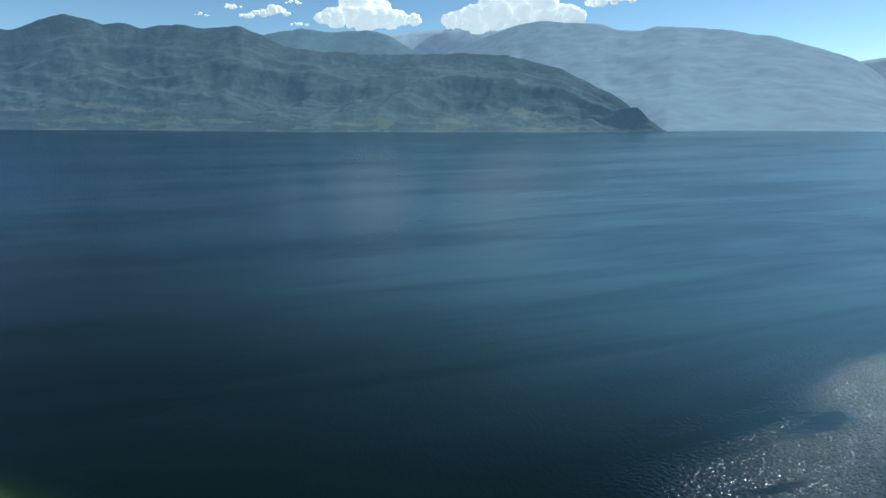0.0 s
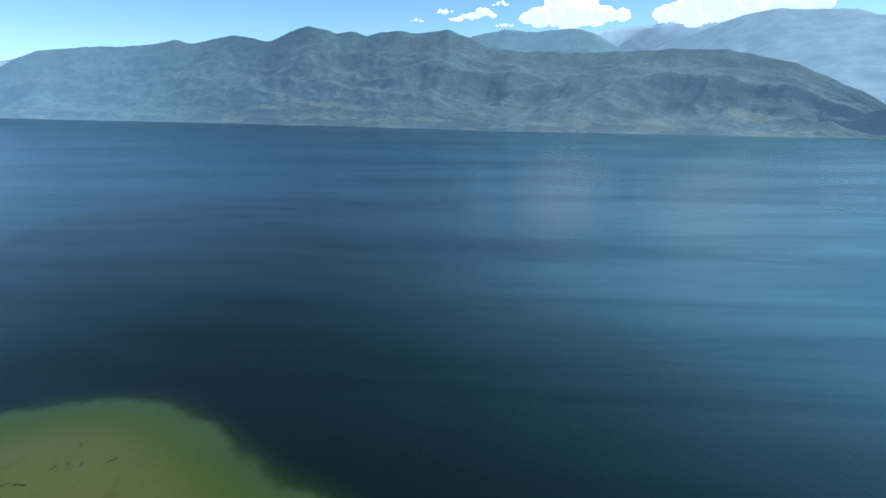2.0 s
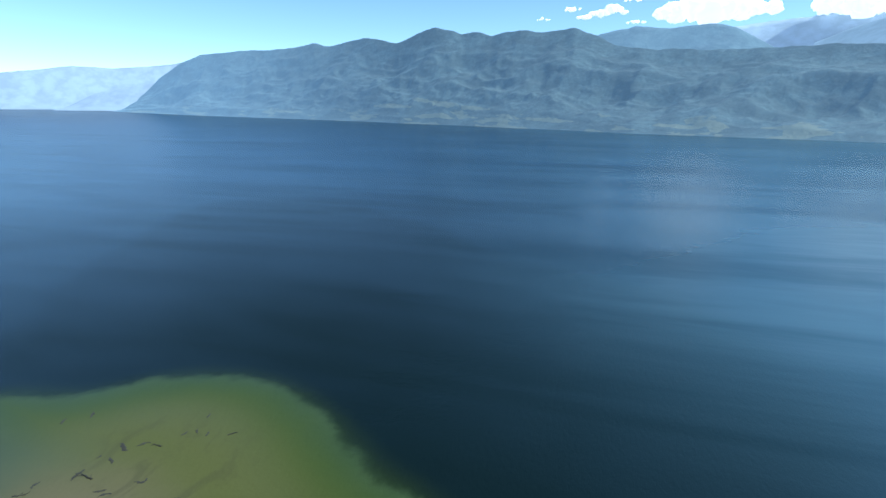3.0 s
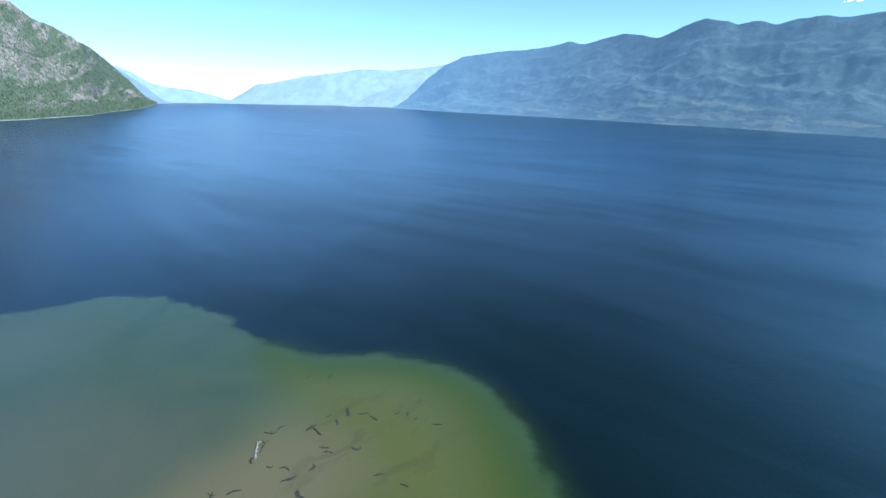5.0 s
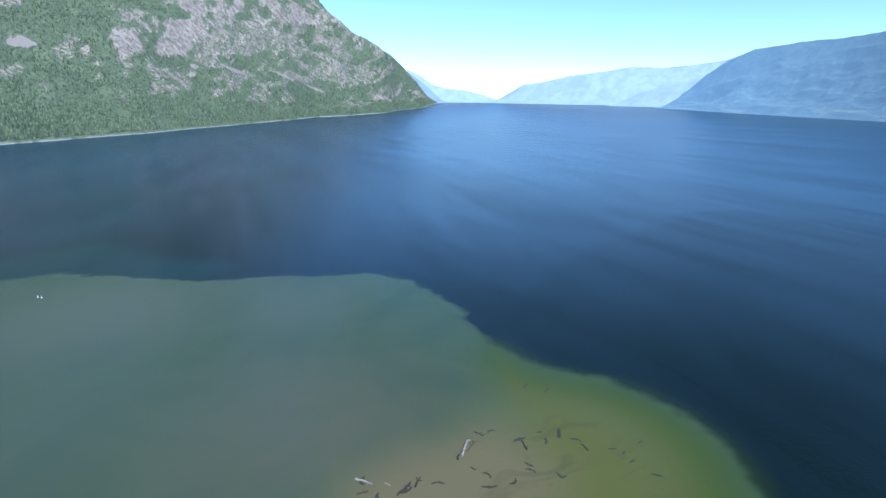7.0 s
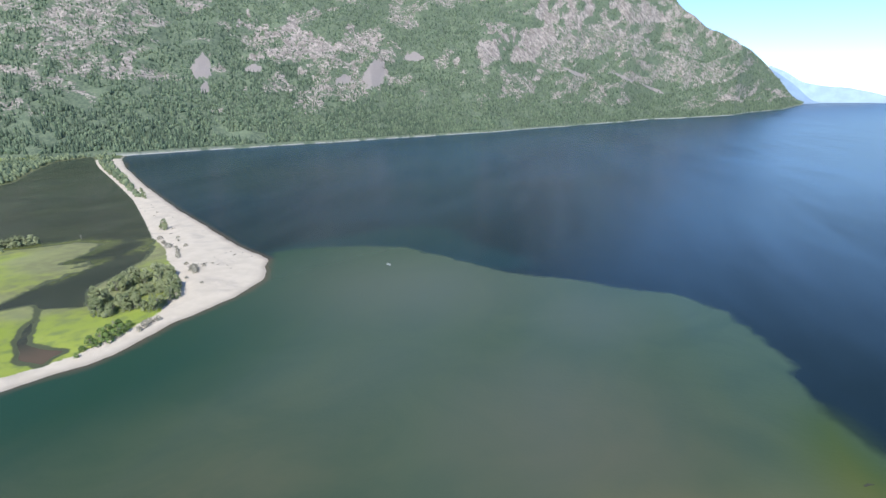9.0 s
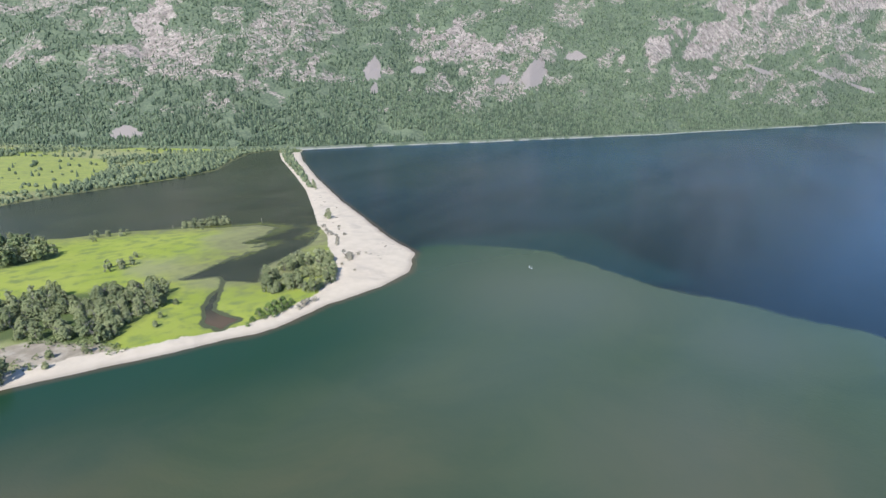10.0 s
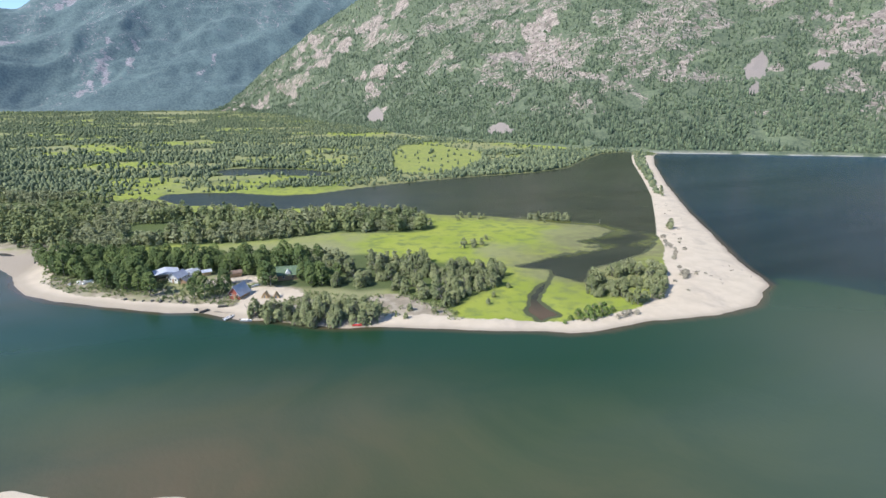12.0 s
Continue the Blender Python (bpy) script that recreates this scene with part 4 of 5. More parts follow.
def plant_trees():
    models = [tree_model("tree", lab, "tree", 100 + i, 980, h, w, lo, .50, "oval", BIRCH, "trees round the houses")
              for i, (h, w, lo, lab) in enumerate([
                  (12.5, 8.6, .08, "tall dark green birch beside the houses"), (11.5, 8.0, .06, "full green birch at the wood's edge"),
                  (13.5, 9.2, .10, "tall broad green poplar by the houses"), (9.5, 7.6, .05, "young green birch in the grove"),
                  (12.0, 7.4, .08, "slender green birch in the grove")])]
    x, y = scatter(RT, WOOD_HOUSES, 4.2, keep=lambda a, b: clear_of_houses(a, b) & (a > -57 + 6 * np.sin(b / 5)))
    x = np.append(x, [-2, -6, -10, -14, -4, -15, -30, -33, -50, -47])
    y = np.append(y, [-227, -225, -227, -228, -235, -239, -232, -228, -226, -231])
    near = np.argsort(-y + np.abs(x) * .1)[:285]
    rest = np.setdiff1d(np.arange(len(x)), near)
    z = height_at(x, y)
    used = set()
    for n in near:
        i = int(RT.integers(0, len(models)))
        sc = RT.uniform(.55, .9) * (1.0 if x[n] > -55 else .78)
        m = pose(x[n], y[n], z[n] - .1, 0, 0, RT.uniform(0, 360))
        if i not in used:
            models[i].matrix_world = m
            models[i].scale = (sc,) * 3
            used.add(i)
        else:
            c = copy_thing(models[i], m)
            c.scale = (sc,) * 3
    kinds = [leaf_cards(np.random.default_rng(300 + i), 150, h, w, .1, 1.08, "oval") for i, (h, w) in enumerate([(11, 6), (12, 7), (9, 6), (8, 6)])]
    if len(rest):
        grove("wood", "dense green birch wood behind the houses", "wood", x[rest], y[rest], z[rest] - .2, kinds, RT.uniform(.75, 1.1, len(rest)), RT, BIRCH_FAR)
    x, y = scatter(RT, WOOD_BACK, 4.9, keep=lambda a, b: fbm(a / 30, b / 30, 3) > .32)
    z = height_at(x, y)
    grey = fbm(x / 40 + 5, y / 40, 3) + RT.normal(0, .08, len(x)) > .5
    grove("back_wood", "dense green birch wood along the lagoon", "wood", x[~grey], y[~grey], z[~grey] - .2, kinds, RT.uniform(.55, .95, (~grey).sum()), RT, BIRCH_FAR)
    bushes = [leaf_cards(np.random.default_rng(330 + i), 130, h, w, .02, .92, "bush") for i, (h, w) in enumerate([(7, 6.5), (8, 6), (6, 6.5)])]
    grove("willow_wood", "grey-green willow thicket along the lagoon", "wood", x[grey], y[grey], z[grey] - .2, bushes, RT.uniform(.7, 1.1, grey.sum()), RT, WILLOW_FAR)

    models = [tree_model("willow_bush", lab, "bush", 200 + i, 480, h, w, .02, .43, "bush", WILLOW, "willows on the shore", 3)
              for i, (h, w, lab) in enumerate([(6.0, 5.5, "rounded grey-green willow on the sandy shore"), (5.0, 5.0, "low grey-green willow on the sandy shore"),
                                               (7.0, 5.2, "tall grey-green willow near the beach"), (4.0, 4.6, "spreading silvery willow on sand")])]
    spots = []
    for poly, gap, lo, hi in ((WOOD_SHORE, 3.2, .75, 1.2), (WOOD_SPIT, 3.3, .65, 1.15), (WOOD_HOUSES, 4.1, .75, 1.25)):
        x, y = scatter(RT, poly, gap, keep=(lambda a, b: fbm(a / (9 if poly is WOOD_SPIT else 11) + 3, b / 9, 3) > (.2 if poly is WOOD_SHORE else .40 if poly is WOOD_SPIT else .40)))
        if poly is WOOD_SPIT:
            ok = np.ones(len(x), bool)
            for cx, cy, cr in GLADES:
                ok &= np.hypot(x - cx, y - cy) > cr
            x, y = x[ok], y[ok]
        if poly is WOOD_HOUSES:
            ok = (x < -52 + 6 * np.sin(y / 5)) & clear_of_houses(x, y)
            x, y = x[ok], y[ok]
        spots += [(a, b, RT.uniform(lo, hi)) for a, b in zip(x, y)]
    spots += [(-286, -242, 1.25), (-289, -245, .8), (-148, -255, .95), (-152, -252, .8), (-143, -257, .9), (-146, -250, .7), (-112, -172, .5), (-118, -178, .45), (-100, -176, .6),
              (-104, -190, .5), (-88, -172, .6), (-130, -186, .55), (-181, -325, .8), (-186, -320, .9), (-176, -328, .8), (-168, -316, .6), (-191, -322, .6), (-76, -172, .5), (-80, -178, .7),
              (-160, -262, .6), (-222, -292, .5), (-139, -251, .7), (-172, -327, .55), (86, -360, .9), (94, -367, .8), (102, -374, 1.0), (110, -372, .8), (92, -372, .9), (118, -380, 1.1), (104, -384, 1.0), (84, -370, .8)]
    # the hedge of willows at the meadow's edge
    for k in range(20):
        spots.append((-220 - 1.2 * k + RT.uniform(-.5, .5), -307 + .75 * k + RT.uniform(-.8, .8), RT.uniform(.8, 1.05)))
    # the line of bushes along the lagoon side of the spit
    for a, b in ((-380, -342), (-405, -370), (-427, -396), (-462, -438), (-511, -500), (-543, -539), (-580, -581), (-618, -623)):
        for k in range(2):
            u = RT.uniform(-1, 1) * 12
            spots.append((a + .72 * u + RT.uniform(-3, 3), b + .7 * u + RT.uniform(-3, 3), RT.uniform(.6, 1.05)))
    spots.sort(key=lambda r: math.hypot(r[0] + 10, r[1] - 8))
    far = np.array(spots[290:])
    grove("willow_thicket", "grey-green willow thicket behind the houses", "wood", far[:, 0], far[:, 1], height_at(far[:, 0], far[:, 1]) - .2, bushes, far[:, 2] * .8, RT, WILLOW_FAR)
    spots = spots[:290]
    zs = height_at([s[0] for s in spots], [s[1] for s in spots])
    used = set()
    for (a, b, sc), z in zip(spots, zs):
        i = int(RT.integers(0, 4))
        m = pose(a, b, max(z, -.3) - .1, 0, 0, RT.uniform(0, 360))
        if i not in used:
            models[i].matrix_world = m
            models[i].scale = (sc,) * 3
            used.add(i)
        else:
            copy_thing(models[i], m).scale = (sc,) * 3
    # low sprawling bushes on the sand, and fresh green ones by the beach
    for lab, mat, rows, h, w, seed, group in (
            ("low dry grey-brown bush sprawling on sand", DRY_BUSH, ((-155, -140, .9), (-158, -140.5, .8), (-151, -139, .7), (-161, -139.5, .7), (-265, -227, .9), (-250, -209, 1.1), (-268, -217, .6), (-253, -200, .7), (-249, -203, .6), (-213, -164, 1.2), (-216, -166, 1.1),
             (-211, -161.5, .8), (-221, -164, .5), (-199, -149, .4), (-226, -163, .4), (-222, -175, .6), (-203, -160, .5), (-257, -218, .8), (-262, -212, .45), (-232, -188, .8), (-238, -193, .7), (-244, -198, .6)), 2.6, 4.6, 240, "dry bushes on the spit"),
            ("fresh green bush above the sandy beach", GREEN_BUSH, ((-140, -142, 1.0), (-144, -142.5, .9), (-148, -143, 1.0), (-142, -146, 1.1), (-136.5, -143, .7), (-146, -147, 1.0), (-151, -147.5, .9), (-133, -145, .6), (-138, -147, .9), (-153, -145, .7), (-129, -143, .45)), 3.6, 4.8, 250, "green bushes on the spit")):
        model = tree_model("bush", lab, "bush", seed, 420 if mat is GREEN_BUSH else 210, h, w, .0, .36, "bush", mat, group, 3)
        zs = height_at([r[0] for r in rows], [r[1] for r in rows])
        for k, ((a, b, sc), z) in enumerate(zip(rows, zs)):
            m = pose(a, b, max(z, -.2) - .1, 0, 0, RT.uniform(0, 360))
            if k == 0:
                model.matrix_world = m
                model.scale = (sc, sc, sc)
            else:
                copy_thing(model, m).scale = (sc, sc, sc)


plant_trees()


def plant_valley():
    """Scattered woods over the valley floor beyond the lagoon."""
    rnd = np.random.default_rng(5)
    n = 80000
    az = rnd.uniform(132, 204, n)
    r = 520 * (3500 / 520) ** rnd.random(n)
    x, y = -np.sin(np.radians(az)) * r, np.cos(np.radians(az)) * r
    z, land, pool, r = ground_height(x, y)
    slope_foot = table(az, [(130, 960), (140, 985), (147, 1070), (154, 1190), (160, 1360), (168, 2010), (174, 3010), (177.6, 3410), (204, 3500)])
    dense = fbm(x / 90 + 9, y / 75, 5) + .08 * ease(r, 800, 2000) + .10 * ease(pool, -30, -8)
    keep = (z > .3) & (r < slope_foot) & (dense + rnd.normal(0, .10, n) > .495) & (inside(x, y, WOOD_BACK) < -3) & (land > 12)
    keep &= ~((x > -150) & (y > -400))
    open_field = (inside(x, y, FIELD) > 0) & (rnd.random(n) > .025)
    keep &= ~open_field
    keep &= (np.hypot((x - 60) / 210, (y + 3020) / 260) > 1) | (rnd.random(n) > .9)
    keep &= ~((np.hypot((x + 85) / 75, (y + 605) / 45) < 1) & (rnd.random(n) > .12))
    x, y, z, r = x[keep], y[keep], z[keep], r[keep]
    kinds = [crown_solid(np.random.default_rng(400 + i), h, w, sh, 7) for i, (h, w, sh) in enumerate(
        [(7.5, 7, "oval"), (8.5, 7, "oval"), (5.5, 7, "bush"), (9, 6.5, "oval"), (6, 6, "bush"), (4.5, 6, "bush")])]
    big = RT.uniform(.35, .8, len(x)) * (1 + .3 * ease(r, 1200, 3000)) * (1 - .35 * ease(r, 640, 560))
    fir = rnd.random(len(x)) < .13
    grove("valley_wood", "scattered green trees over the valley meadows", "wood", x[~fir], y[~fir], z[~fir] - .3, kinds, big[~fir], rnd, VALLEY_CROWN)
    cones = [crown_solid(np.random.default_rng(430 + i), 11, 5.0, "cone", 6) for i in range(4)]
    grove("valley_conifers", "dark scattered conifers on the valley floor", "wood", x[fir], y[fir], z[fir] - .3, cones, big[fir], rnd, FIR)


plant_valley()


def plant_bank():
    """Tufts of grass and herbs on the bank above the beach and round the clearing."""
    rnd = np.random.default_rng(14)
    x, y = rnd.uniform(-96, 64, 14000), rnd.uniform(-300, -158, 14000)
    land = inside(x, y, LAND)
    thick = fbm(x / 6, y / 6, 4) + .12 * ease(land, 6, 14)
    keep = (land > 6.5 + 2.5 * fbm(x / 9, y / 9, 3)) & (land < 30) & (thick > .53) & (inside(x, y, YARD) < 1) & (inside(x, y, BARE) < 2 + 6 * rnd.random(len(x)) ** 4)
    x, y = x[keep], y[keep]
    kinds = [leaf_cards(np.random.default_rng(600 + i), 16, h, w, 0, .26, "bush") for i, (h, w) in enumerate([(.7, 1.3), (.5, 1.1), (1.1, 1.4)])]
    grove("bank_grass", "tufts of green grass and herbs on the sandy bank", "grass", x, y, height_at(x, y) - .05, kinds, rnd.uniform(.6, 1.5, len(x)), rnd, BIRCH_FAR)


plant_bank()


def plant_slope():
    """Woods on the mountainside, thin on rock and gone on scree."""
    rnd = np.random.default_rng(9)
    f = NEAR
    na, ns = f["x"].shape
    n = 95000
    u = rnd.random(n)
    i = (u * (na - 1.001))
    j = rnd.random(n) ** 1.35 * (ns - 24) + 8
    i0, j0 = i.astype(int), j.astype(int)
    fu, fv = i - i0, j - j0

    def at(g):
        return (g[i0, j0] * (1 - fu) + g[i0 + 1, j0] * fu) * (1 - fv) + (g[i0, j0 + 1] * (1 - fu) + g[i0 + 1, j0 + 1] * fu) * fv

    x, y, z, stone, gravel, r = (at(f[k]) for k in ("x", "y", "z", "stone", "gravel", "r"))
    rise = np.degrees(np.arctan2(z - EYE, r))
    dense = fbm(x / 40, y / 40, 4)
    keep = (rise < 11) & (gravel < .35) & (rnd.random(n) < np.clip(1.1 - .95 * stone, .3, 1)) & (dense > .30) & (z > lift(r) + 3)
    keep &= rnd.random(n) < np.clip(1900 / r, .45, 1) ** .5
    x, y, z, r, stone = x[keep], y[keep], z[keep], r[keep], stone[keep]
    kinds = [crown_solid(np.random.default_rng(500 + i), h, w, sh) for i, (h, w, sh) in enumerate(
        [(9, 5.5, "oval"), (10, 5, "oval"), (6.5, 5.5, "bush"), (8, 4.5, "oval"), (5, 5, "bush")])]
    cones = [crown_solid(np.random.default_rng(530 + i), 14, 4.4, "cone", 6) for i in range(4)]
    fir = rnd.random(len(x)) < .30 + .3 * ease(fbm(x / 200, y / 200 + z / 90, 3), .5, .65)
    size = rnd.uniform(.45, .95, len(x)) * (1 - .35 * stone) * (1 + .3 * ease(r, 1500, 3500))
    grove("slope_wood", "light green birch woods on the mountainside", "wood", x[~fir], y[~fir], z[~fir] - .5, kinds, size[~fir], rnd, SLOPE_CROWN)
    grove("slope_conifers", "dark conifers on the mountainside", "wood", x[fir], y[fir], z[fir] - .5, cones, size[fir], rnd, FIR)


plant_slope()


# ---- clouds ----
def mat_cloud():
    s = Shade("cloud")
    # Added white emission brightens the clouds beyond sun and sky.
    s.link((1.0, 1.0, 1.0), s.bsdf.inputs["Emission Color"])
    return s.done((.9, .9, .92), 1.0, None, Emission_Strength=.55)


CLOUD = mat_cloud()


def cloud(az, rise, wide, tall, seed, puffs):
    rnd = np.random.default_rng(seed)
    r = 4780
    bm = bmesh.new()
    for k in range(puffs):
        u = rnd.uniform(-1, 1)
        crest = (1 - u * u) * (.55 + .45 * math.sin(3.1 * u + seed))
        v = rnd.uniform(0, 1) * max(.12, crest)
        size = wide * r / 57.3 * rnd.uniform(.06, .15) * (1.2 - abs(u) * .7)
        a, e = radians(az + u * wide / 2), radians(rise + v * tall)
        d = r + rnd.uniform(-60, 40)
        c = Vector((-math.sin(a) * d, math.cos(a) * d, EYE + math.tan(e) * d))
        made = bmesh.ops.create_icosphere(bm, subdivisions=3, radius=size, matrix=Matrix.Translation(c) @ Matrix.Diagonal((1, 1, .75, 1)))
        for p in made["verts"]:
            q = p.co / (size * .55)
            p.co += (p.co - c).normalized() * size * (.30 * noise.noise(q) + .16 * noise.noise(q * 2.1) + .05 * noise.noise(q * 4))
    for f in bm.faces:
        f.smooth = True
    me = bpy.data.meshes.new("cloud")
    bm.to_mesh(me)
    bm.free()
    me.materials.append(CLOUD)
    tagged(new("cloud", me), "bright white cumulus cloud over the ridge", "cloud", "clouds over the ridge")


for row in ((-8, 7.9, 9.5, 1.9, 1, 46), (-22.5, 7.9, 13, 2.6, 2, 60), (1.2, 8.3, 3.4, .7, 3, 18), (3.2, 8.0, 1.8, .35, 4, 12), (4.6, 8.7, 1.6, .5, 5, 10),
            (-1.4, 7.4, 1.6, .4, 6, 10), (7.3, 7.9, 1.2, .2, 7, 8), (-.9, 9.3, 1.6, .4, 8, 9), (-31.5, 9.1, 4.5, .8, 9, 18)):
    cloud(*row)


# ---- houses ----
def house(name, label, place, turn, w, l, wall_h, rise, wall_mat, roof_mat, front_mat=None, over=.5, windows=2, door=True):
    """A gabled house: ridge along y, front gable at -y. Four walls, two roof slopes, gables, windows, door."""
    ob = thing(name, label, "house", place, turn=turn)
    front_mat = front_mat or wall_mat
    t = .18
    for sx in (-1, 1):
        part("wall", box(bmesh.new(), sx * w / 2 - (t if sx > 0 else 0), sx * w / 2 + (0 if sx > 0 else t), -l / 2 + t, l / 2 - t, -.4, wall_h), wall_mat, ob)
    for sy, m in ((-1, front_mat), (1, wall_mat)):
        bm = prism(bmesh.new(), [(-w / 2, -.4), (w / 2, -.4), (w / 2, wall_h), (0, wall_h + rise), (-w / 2, wall_h)],
                   sy * l / 2 - (t if sy > 0 else 0), sy * l / 2 + (0 if sy > 0 else t))
        part("gable_wall", bm, m, ob)
    k = rise / (w / 2)
    for sx in (-1, 1):
        e = w / 2 + over
        zs = wall_h - over * k
        outline = [(0, wall_h + rise + .03), (sx * e, zs + .03), (sx * e, zs + .16), (0, wall_h + rise + .18)]
        part("roof", prism(bmesh.new(), outline, -l / 2 - over, l / 2 + over), roof_mat, ob)
    part("ridge_cap", prism(bmesh.new(), [(-.18, wall_h + rise + .12), (.18, wall_h + rise + .12), (0, wall_h + rise + .27)], -l / 2 - over, l / 2 + over), roof_mat, ob)
    if door:
        d = part("door", box(bmesh.new(), -.45, .45, -l / 2 - .06, -l / 2 + .03, 0, 2.0, .02), PLANK, ob)
        part("handle", rod(bmesh.new(), (.32, -l / 2 - .13, 1.0), (.32, -l / 2 - .05, 1.0), .03, .03), GREY_ROOF, d)
    for i in range(windows):
        x = -w / 2 + w * (.2 if i == 0 else .8)
        fr = part("window", box(bmesh.new(), x - .5, x + .5, -l / 2 - .05, -l / 2 + .03, 1.0, 2.1, .02), WHITE, ob)
        part("pane", box(bmesh.new(), x - .42, x + .42, -l / 2 - .06, -l / 2 - .052, 1.08, 2.02), GLASS, fr)
    for i in range(windows):
        y = -l / 2 + l * (.28 if i == 0 else .72)
        for sx in (-1, 1):
            x = sx * (w / 2 + .02)
            fr = part("window", box(bmesh.new(), x - .04, x + .04, y - .5, y + .5, 1.0, 2.0, .02), WHITE, ob)
            part("pane", box(bmesh.new(), x + sx * .042 - .004, x + sx * .042 + .004, y - .42, y + .42, 1.08, 1.92), GLASS, fr)
    return ob


def on_land(x, y, up=0.0):
    return (x, y, float(height_at(x, y)[0]) + up)


def pavilion(place, turn):
    """An open-sided shelter: posts, half walls, one wide pale roof."""
    ob = thing("pavilion", "wide pale blue roof over a half-open white house", "house", place, turn=turn)
    w, l, h = 9.0, 7.0, 3.0
    for x in (-w / 2 + .2, 0, w / 2 - .2):
        for y in (-l / 2 + .2, l / 2 - .2):
            part("post", box(bmesh.new(), x - .11, x + .11, y - .11, y + .11, -.4, h, .02), PLANK, ob)
    part("wall", box(bmesh.new(), .4, w / 2 - .1, -l / 2 + .34, -l / 2 + .5, 1.2, h), WHITE, ob, "white boarded upper wall")
    part("wall", box(bmesh.new(), -w / 2 + .34, w / 2 - .34, l / 2 - .5, l / 2 - .34, -.4, h), WHITE, ob)
    part("counter", box(bmesh.new(), -w / 2 + .5, -.4, -l / 2 + .3, -l / 2 + .5, -.3, 1.0, .02), PLANK, ob)
    bm = prism(bmesh.new(), [(-w / 2 - .8, h + .1), (w / 2 + .8, h + .1), (w / 2 + .8, h + .25), (0, h + 1.3), (-w / 2 - .8, h + .25)], -l / 2 - .8, l / 2 + .8)
    part("roof", bm, PALE_ROOF, ob)
    return ob


def build_houses():
    pavilion(on_land(9.5, -260, .1), 188)
    house("cottage", "white cottage with a blue-grey metal roof", on_land(4.5, -253, .1), 140, 5.0, 6.5, 2.5, 1.9, WHITE, BLUE_ROOF)
    house("shed", "low lean shed with a weathered grey roof", on_land(1.2, -247.5, .05), 140, 3.0, 3.6, 1.9, .8, PLANK, GREY_ROOF, windows=0)
    house("hut", "white small storage hut with a pale roof", on_land(-1.5, -259, .05), 130, 3.2, 4.5, 2.0, .8, WHITE, PALE_ROOF, windows=0)
    house("red_cabin", "red-fronted cabin with a steep blue-grey roof", on_land(-19.5, -222, .1), 140, 5.2, 6.8, 2.0, 3.2, PLANK, BLUE_ROOF, RED, .6)
    house("shed", "white-roofed open shed beside the cottage", on_land(0.7, -259.4, .05), 125, 3.4, 4.6, 2.2, .7, PLANK, WHITE, windows=0)
    house("shed", "low pale timber shed in the clearing", on_land(-7.4, -256.8, .05), 100, 2.6, 3.6, 1.9, .6, PINE, PALE_ROOF, windows=0)
    house("shed", "small shed with a rusty brown roof", on_land(-19.7, -249.5, .05), 95, 3.0, 5.0, 2.0, .8, PLANK, RUST, windows=0)
    gh = house("green_roof_house", "timber house with a green roof and white dormer", on_land(-42, -237, .1), 82, 6.5, 9.5, 2.7, 2.9, PLANK, GREEN_ROOF)
    d = part("dormer", prism(bmesh.new(), [(-1.1, 2.9), (1.1, 2.9), (1.1, 3.6), (0, 5.0), (-1.1, 3.6)], -1.0, 1.0), WHITE, gh, "white dormer gable")
    d.matrix_local = pose(2.6, 0, 0, 0, 0, 90)
    for x, y, t in ((-29.5, -216, 150), (-33.5, -214, 165)):
        ob = thing("tiny_cabin", "tiny pine A-frame cabin on the sandy yard", "cabin", on_land(x, y, .05), "tiny cabins in the yard", t)
        for sx in (-1, 1):
            part("roof", prism(bmesh.new(), [(0, 2.5), (sx * 1.5, 0), (sx * 1.5, .14), (0, 2.64)], -1.4, 1.4), PINE, ob)
        part("front", prism(bmesh.new(), [(-1.3, 0), (1.3, 0), (0, 2.3)], -1.15, -1.05), PINE, ob)
        part("back", prism(bmesh.new(), [(-1.3, 0), (1.3, 0), (0, 2.3)], 1.05, 1.15), PINE, ob)
        part("door", box(bmesh.new(), -.35, .35, -1.2, -1.16, .05, 1.3), GREY_ROOF, ob)


build_houses()


